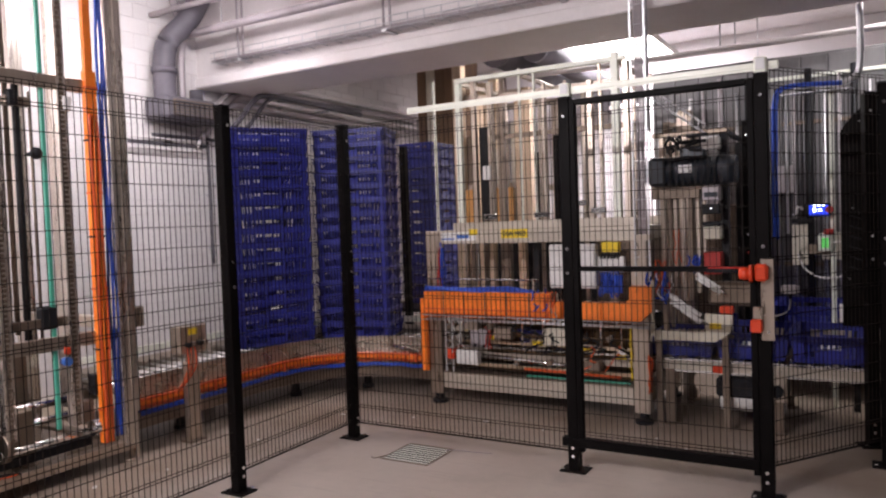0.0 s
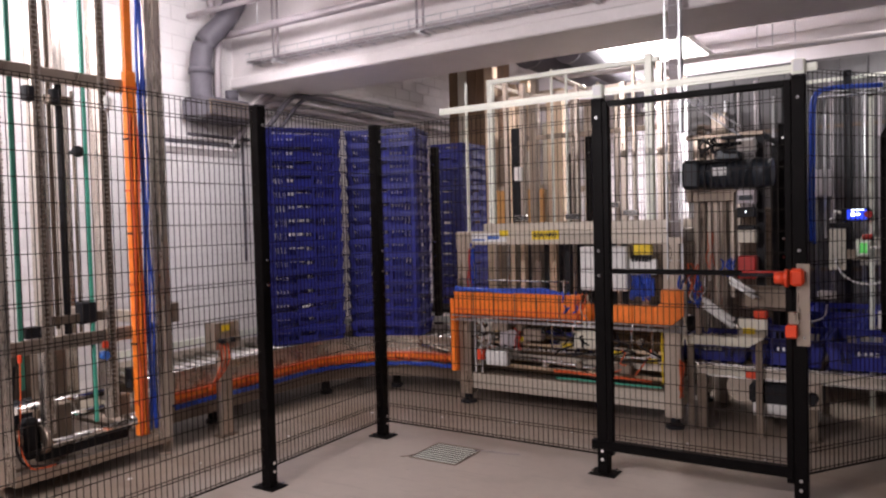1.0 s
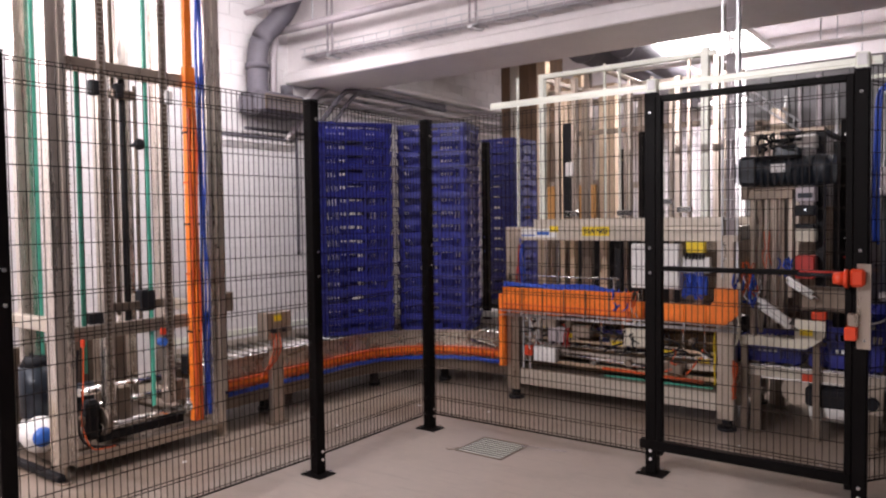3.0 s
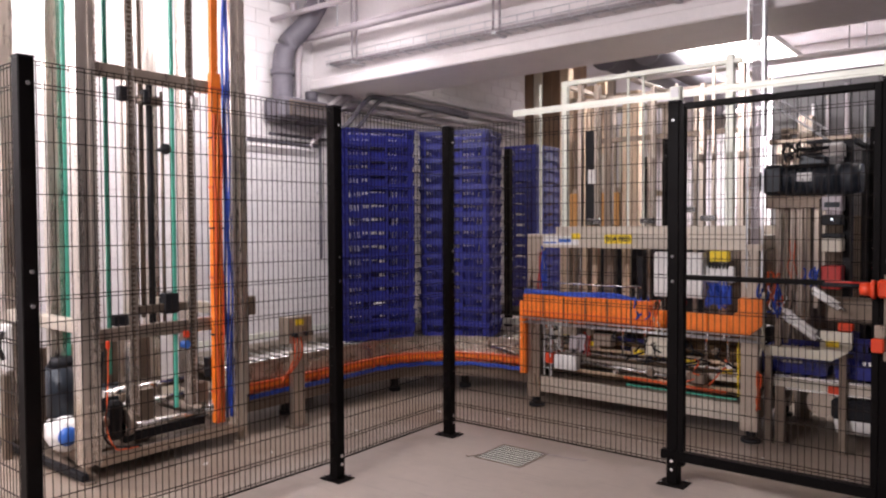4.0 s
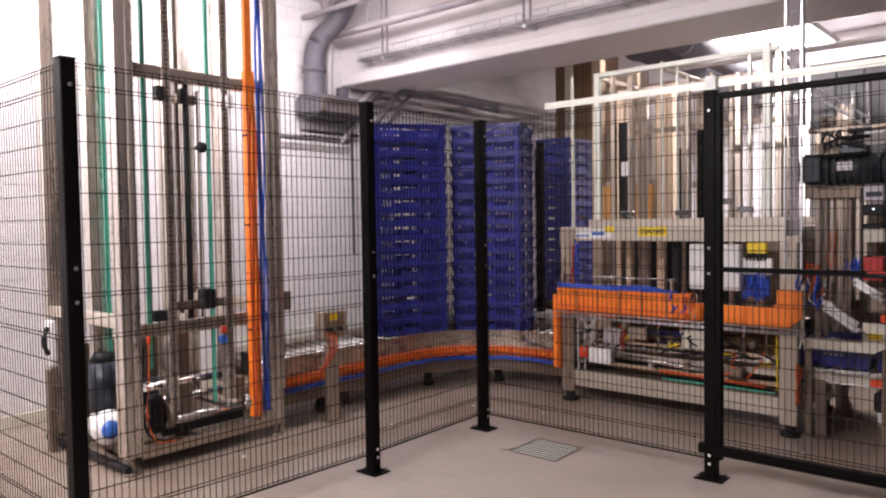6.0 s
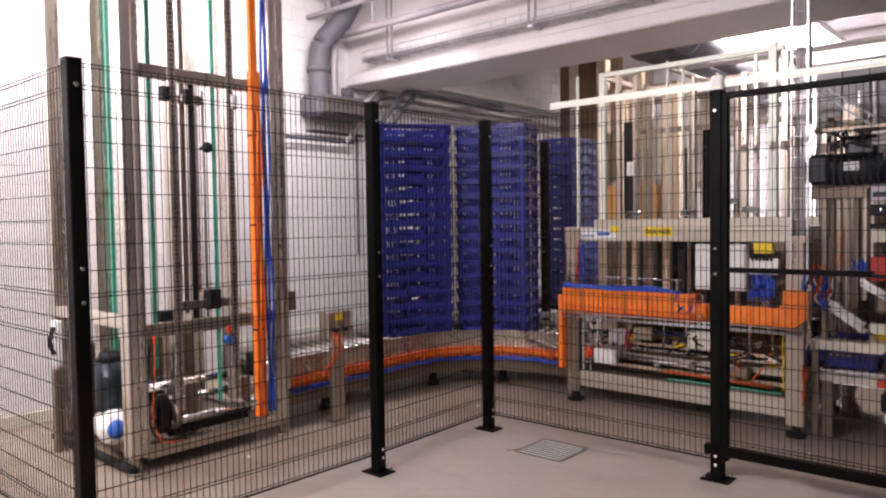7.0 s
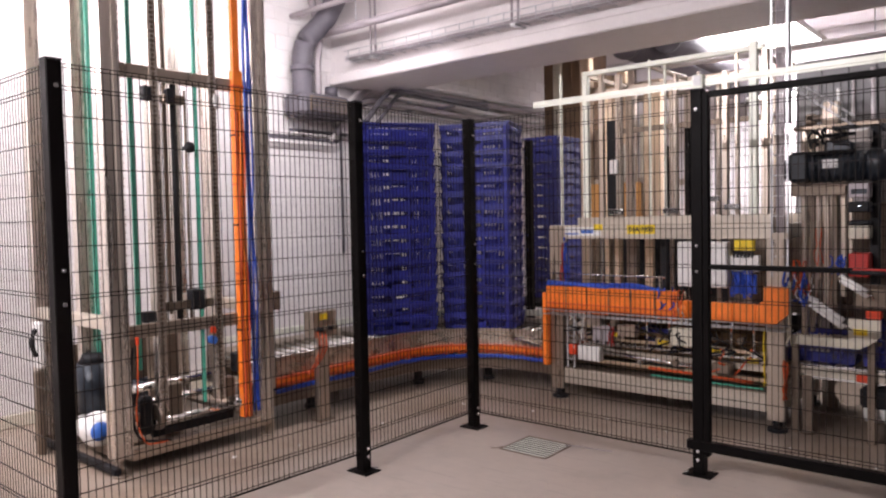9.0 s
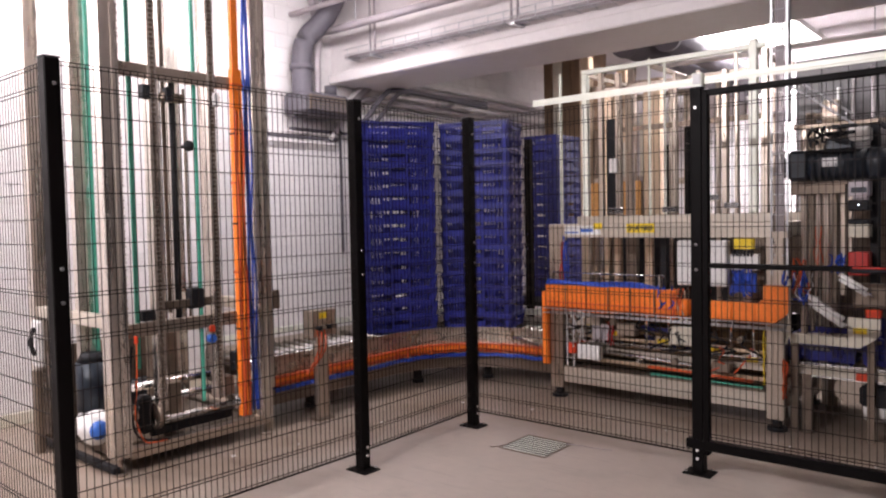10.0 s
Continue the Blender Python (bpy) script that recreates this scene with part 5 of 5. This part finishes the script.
part("dark_panel", box(B(), -0.56, -0.40, 2.74, 2.77, 0.3, 2.2, 0.004), STEEL_DARK, tower)
part("panel", box(B(), -0.32, -0.18, 2.76, 2.79, 1.72, 2.05, 0.004), CREAM, tower)
part("panel", box(B(), -0.32, -0.18, 2.76, 2.79, 1.10, 1.62, 0.004), TAN, tower)
part("panel", box(B(), -0.10, 0.05, 2.76, 2.79, 0.9, 2.3, 0.004), CREAM, tower)
for z in (0.5, 1.66, 2.55):
    part("cross_beam", box(B(), -0.66, 0.14, 2.72, 2.76, z, z + 0.06, 0.004), STEEL, tower)
    part("cross_beam", box(B(), -0.66, 0.14, 3.48, 3.52, z, z + 0.06, 0.004), STEEL, tower)

col = thing("clad_column", "brown board-clad column reaching the ceiling", "column")
part("core", box(B(), -1.92, -1.28, 4.02, 4.4, 0, CEIL), WOOD, col)
for i in range(5):
    x = -1.92 + i * 0.128
    part("board", box(B(), x + 0.003, x + 0.125, 4.0, 4.02, 0, CEIL - 0.002, 0.003), WOOD if i not in (1,) else CREAM, col)

partition = setting("wall_partition", box(B(), 1.22, E0, 2.95, 3.03, 0, 2.62, 0.004), SHEET, "grey ribbed steel partition behind the conveyors", "partition")
rib_me = mesh_of("panel", box(B(), 0, 0.19, -0.018, 0, 0.02, 2.60, 0.005), SHEET)
for i in range(20):
    shared("panel", rib_me, partition, pose(1.23 + i * 0.198, 2.95, 0))

rack = thing("pipe_rack", "row of pale upright conduits on a rail before the partition", "pipe rack")
for z in (0.9, 2.05, 2.42):
    part("rail", box(B(), 1.5, 3.1, 2.915, 2.932, z, z + 0.03, 0.003), STEEL_DARK if z < 2.4 else ALU, rack)
for i, (x, rad, m) in enumerate(((1.56, 0.018, GALV), (1.66, 0.012, PIPE), (1.80, 0.02, PIPE), (1.93, 0.012, GALV), (2.02, 0.028, RUBBER), (2.14, 0.014, GALV), (2.25, 0.02, SHEET), (2.36, 0.012, PIPE), (2.47, 0.03, RUBBER), (2.58, 0.014, GALV), (2.69, 0.012, PIPE), (2.79, 0.024, RUBBER), (2.90, 0.014, GALV))):
    part("conduit", rod(B(), (x, 2.895, 0.0), (x, 2.895, 2.35 + 0.07 * (i % 3)), rad, 10), m, rack)
for x, z in ((1.70, 1.25), (2.30, 1.5), (2.62, 0.95)):
    part("box", box(B(), x - 0.07, x + 0.07, 2.84, 2.915, z, z + 0.22, 0.006), PIPE if x < 2.5 else CREAM, rack)

# ---- ceiling services ----
for x0, x1, y0, y1, z, lab in ((0.2, 1.1, 2.45, 4.55, 3.06, "bright flat ceiling light behind the beam"),
                               (3.05, 3.55, 2.0, 2.8, 3.06, "bright flat ceiling light above the conveyors")):
    lt = thing("ceiling_light", lab, "ceiling light", group="ceiling lights")
    hs = part("housing", box(B(), x0 - 0.02, x1 + 0.02, y0 - 0.02, y1 + 0.02, z + 0.004, z + 0.06, 0.006), WHITE, lt)
    part("diffuser", box(B(), x0, x1, y0, y1, z - 0.004, z + 0.004), LIGHTM, hs)
    for x in (x0 + 0.05, x1 - 0.05):
        part("hanger", rod(B(), (x, (y0 + y1) / 2, z + 0.06), (x, (y0 + y1) / 2, CEIL), 0.006, 6), GALV, lt)
# the batten over the bend is an unseen fitting added for its lamp
for x, y, z, lab in ((-2.2, -2.75, 3.2, "open fluorescent batten light over the crate lift"), (-1.15, -0.2, 3.2, "unseen open fluorescent batten light added over the conveyor bend")):
    lt = thing("batten_light", lab, "ceiling light", group="ceiling lights")
    spine = part("spine", box(B(), x - 0.03, x + 0.03, y - 0.7, y + 0.7, z, z + 0.03, 0.004), WHITE, lt)
    for s in (-1, 1):
        part("tube", rod(B(), (x + s * 0.05, y - 0.66, z - 0.008), (x + s * 0.05, y + 0.66, z - 0.008), 0.013, 10), LIGHTM, spine, "lit fluorescent tube")
    for dy in (-0.5, 0.5):
        part("hanger", rod(B(), (x, y + dy, z + 0.03), (x, y + dy, CEIL), 0.006, 6), GALV, lt)

lt = thing("batten_light", "open fluorescent batten light across the aisle", "ceiling light", group="ceiling lights")
spine = part("spine", box(B(), -0.4, 1.0, -4.96, -4.90, 3.30, 3.33, 0.004), WHITE, lt)
for y in (-4.98, -4.88):
    part("tube", rod(B(), (-0.36, y, 3.292), (0.96, y, 3.292), 0.013, 10), LIGHTM, spine, "lit fluorescent tube")
for x in (-0.2, 0.8):
    part("hanger", rod(B(), (x, -4.93, 3.33), (x, -4.93, CEIL), 0.006, 6), GALV, lt)

tray = thing("wire_cable_tray", "galvanised wire cable tray along the beam", "cable tray")
for y, z in ((0.98, 2.86), (1.04, 2.86), (0.97, 2.95), (0.97, 2.90)):
    part("strand", rod(B(), (-2.2, y, z), (E0, y, z), 0.004, 6), GALV, tray)
um = B()
rod(um, (0, 0.97, 2.86), (0, 0.97, 2.955), 0.004, 6)
rod(um, (0, 0.97, 2.86), (0, 1.12, 2.86), 0.004, 6)
um = mesh_of("hoop", um, GALV)
for i in range(50):
    shared("hoop", um, tray, pose(-2.15 + i * 0.147, 0, 0))
rr = random.Random(8)
for i in range(6):
    part("cable", hose(B(), [(-2.2 + k * 0.7, 0.99 + 0.018 * i + rr.uniform(-0.01, 0.01), 2.872 + 0.01 * (i % 2) + rr.uniform(0, 0.008)) for k in range(11)], 0.007, 5, 3), PIPE, tray)
for x in (-1.85, -0.3, 1.1, 2.6):
    part("bracket", box(B(), x - 0.02, x + 0.02, 0.965, 1.12, 2.84, 2.855), GALV, tray)
    for dx in (-0.03, 0.03):
        part("hanger", rod(B(), (x + dx, 1.0, 2.855), (x + dx, 1.0, CEIL), 0.010, 8), PIPE, tray)


def pipe(pts, rad, label, material=PIPE, name="pipe", steps=4, seg=10):
    ob = thing(name, label, "pipe", group="ceiling pipes")
    part("run", hose(B(), pts, rad, seg, steps), material, ob)
    return ob


for i, (z, rad) in enumerate(((2.50, 0.022), (2.58, 0.03), (2.66, 0.025), (2.745, 0.035), (2.84, 0.03))):
    x = W0 + 0.06 + 0.03 * (i % 2)
    p = pipe([(x, 1.02 + 0.05 * i, z - 0.36), (x, 1.20 + 0.06 * i, z - 0.16), (x, 1.42 + 0.07 * i, z), (x, 1.8 + 0.05 * i, z), (x, 3.0, z), (x, N0, z)], rad, "grey pipe along the white wall", PIPE if i % 2 else BEAMM)
    for y in (2.2, 3.6):
        part("clip", box(B(), W0, x, y - 0.012, y + 0.012, z - rad - 0.004, z + rad + 0.004), GALV, p)
for k, (dy, rad) in enumerate(((0.0, 0.026), (0.16, 0.02))):
    p = pipe([(W0 + 0.35, 1.09 + dy, 2.19), (W0 + 0.35, 1.30 + dy, 2.40), (W0 + 0.35, 1.50 + dy, 2.60), (W0 + 0.35, 1.66 + dy, 2.66), (W0 + 0.35, 2.2, 2.665 + 0.002 * k), (W0 + 0.35, 3.2, 2.64 + 0.05 * k)], rad, "dark thin pipe bending down by the wall", DUCT)
    part("clip", box(B(), W0, W0 + 0.36, 2.60 + 0.1 * k, 2.62 + 0.1 * k, 2.60 + 0.03 * k, 2.62 + 0.03 * k), GALV, p)
p = pipe([(W0 + 0.035, 1.18, 2.3), (W0 + 0.035, 1.18, 1.8), (W0 + 0.035, 1.18, 1.05)], 0.014, "thin conduit down the white wall", DUCT)
for z in (2.2, 1.7, 1.2):
    part("clip", box(B(), W0, W0 + 0.035, 1.16, 1.20, z - 0.01, z + 0.01), GALV, p)
for i, (dz, rad) in enumerate(((0.0, 0.012), (0.045, 0.015), (0.09, 0.010))):
    p = pipe([(W0 + 0.06, 0.30, 2.10 + dz), (W0 + 0.06, 0.7, 2.10 + dz), (W0 + 0.06, 1.12, 2.10 + dz)], rad, "pale small pipe below the fan unit", BEAMM if i != 1 else DUCT)
    part("clip", box(B(), W0, W0 + 0.06, 0.70, 0.72, 2.09 + dz, 2.11 + dz), GALV, p)
for y, z, rad in ((0.84, 3.11, 0.034), (0.62, 3.27, 0.024)):
    p = pipe([(W0 + 0.02, y, z), (-1.0, y, z), (1.5, y, z), (3.5, y, z), (E0, y, z)], rad, "grey pipe running beside the beam", PIPE, steps=2, seg=14)
    for x in (-1.9, -0.6, 0.9, 2.4):
        part("hanger", rod(B(), (x, y, z + rad), (x, y, CEIL), 0.007, 6), GALV, p)
p = pipe([(W0 + 0.05, 0.55, 2.22), (W0 + 0.05, 0.9, 2.22), (W0 + 0.05, 1.25, 2.22)], 0.016, "short grey pipe on the wall", DUCT)
part("clip", box(B(), W0, W0 + 0.05, 0.88, 0.90, 2.2, 2.24), GALV, p)
duct = thing("ventilation_duct", "dark lagged ventilation duct elbow at the ceiling", "duct")
part("drop", hose(B(), ((W0 + 0.16, 0.62, 2.52), (W0 + 0.16, 0.62, 2.70), (W0 + 0.16, 0.63, 2.90), (W0 + 0.18, 0.68, 3.05), (W0 + 0.28, 0.80, 3.22), (W0 + 0.38, 0.88, CEIL)), 0.095, 14, 5), DUCT, duct)
part("collar", rod(B(), (W0 + 0.16, 0.62, 2.74), (W0 + 0.16, 0.62, 2.79), 0.108, 16), DUCT, duct)
part("flex_hose", hose(B(), ((W0 + 0.10, 0.80, CEIL), (W0 + 0.14, 0.84, 3.10), (W0 + 0.16, 0.80, 2.85), (W0 + 0.16, 0.80, 2.54)), 0.035, 8), PIPE, duct)
outlet = thing("fan_unit", "dark grey fan unit under the beam end", "fan unit")
part("casing", box(B(), W0, W0 + 0.30, 0.50, 1.10, 2.33, 2.54, 0.04), DUCT, outlet)
grille = part("grille", box(B(), W0 + 0.30, W0 + 0.31, 0.58, 1.02, 2.37, 2.51, 0.004), STEEL_DARK, outlet)
for i in range(5):
    part("slat", box(B(), W0 + 0.31, W0 + 0.318, 0.60, 1.00, 2.378 + i * 0.026, 2.39 + i * 0.026), DUCT, grille)
part("spigot", rod(B(), (W0 + 0.15, 0.97, 2.54), (W0 + 0.15, 0.97, 2.64), 0.06, 14), DUCT, outlet)
for x, y0, z, rad in ((0.12, 2.05, 2.82, 0.13), (0.40, 2.25, 2.84, 0.11)):
    d = thing("round_duct", "grey round ventilation duct under the ceiling", "duct", group="round ducts")
    part("run", rod(B(), (x, y0, z), (x - 0.1, N0, z), rad, 20), DUCT, d)
    part("end_collar", rod(B(), (x, y0 - 0.03, z), (x, y0, z), rad + 0.012, 20), DUCT, d)
    part("hanger", rod(B(), (x, 3.0, z), (x, 3.0, CEIL), 0.008, 6), GALV, d)
for y, z, rad in ((2.35, 2.63, 0.02), (3.1, 2.78, 0.025), (4.6, 2.6, 0.03)):
    p = pipe([(0.3, y, z), (1.5, y, z), (3.0, y, z), (E0, y, z)], rad, "pale pipe under the ceiling", BEAMM, steps=2)
    for x in (1.9, 3.8):
        part("hanger", rod(B(), (x, y, z), (x, y, CEIL), 0.006, 6), GALV, p)
# ---- small scraps on the floor ----
rs = random.Random(17)
for x, y, a in ((-0.55, -0.30, 0.016), (-0.42, 0.42, 0.018), (0.10, 0.55, 0.016), (0.62, 0.66, 0.02), (-0.75, -1.32, 0.022), (1.05, 0.62, 0.012), (1.75, 0.72, 0.014), (1.95, 0.58, 0.016), (2.2, 0.62, 0.012), (2.62, -0.52, 0.016), (-0.62, -0.95, 0.012)):
    sc = B()
    n = 6
    vs = [sc.verts.new((a * rs.uniform(0.6, 1.2) * math.cos(2 * math.pi * k / n), 0.6 * a * rs.uniform(0.6, 1.2) * math.sin(2 * math.pi * k / n), 0.0035 + rs.uniform(-0.001, 0.002))) for k in range(n)]
    low = [sc.verts.new((v.co.x, v.co.y, 0.0)) for v in vs]
    sc.faces.new(vs)
    sc.faces.new(low[::-1])
    for k in range(n):
        sc.faces.new((vs[k], low[k], low[(k + 1) % n], vs[(k + 1) % n]))
    ob = tagged(new("paper_scrap", mesh_of("paper_scrap", sc, PAPER)), "small torn white scrap lying on the floor", "scrap", "scraps on the floor")
    ob.matrix_basis = pose(x, y, 0.0006, 0, 0, rs.uniform(0, 180))

# ---- bricks of the west wall ----
BW, BH = 0.30, 0.13
brick_me = mesh_of("brick", box(B(), -0.0055, 0, 0.003, BW - 0.003, 0.003, BH - 0.003, 0.0025), BRICKM)
rows = int(CEIL / BH)
for j in range(rows):
    for i in range(11):
        y = -3.15 + i * BW + (BW / 2 if j % 2 else 0)
        shared("brick", brick_me, wall_west, pose(W0, y, 0.092 + j * BH))
verts, faces = [], []
for j in range(rows):
    for i in range(-9, 29):
        if 0 <= i < 11:
            continue
        y = -3.15 + i * BW + (BW / 2 if j % 2 else 0)
        if y < S0 or y + BW > N0:
            continue
        k, z = len(verts), 0.092 + j * BH
        for x in (W0 - 0.0055, W0):
            e = 0.003 if x < W0 else 0.0055
            verts += [(x, y + e, z + e), (x, y + BW - e, z + e), (x, y + BW - e, z + BH - e), (x, y + e, z + BH - e)]
        faces += [[k + q for q in f] for f in ((4, 5, 6, 7), (0, 1, 5, 4), (1, 2, 6, 5), (2, 3, 7, 6), (3, 0, 4, 7))]
me = bpy.data.meshes.new("bricks")
me.from_pydata(verts, [], faces)
me.materials.append(BRICKM)
rest = new("bricks", me)
rest.parent = wall_west
tagged(rest, kind="stuff")
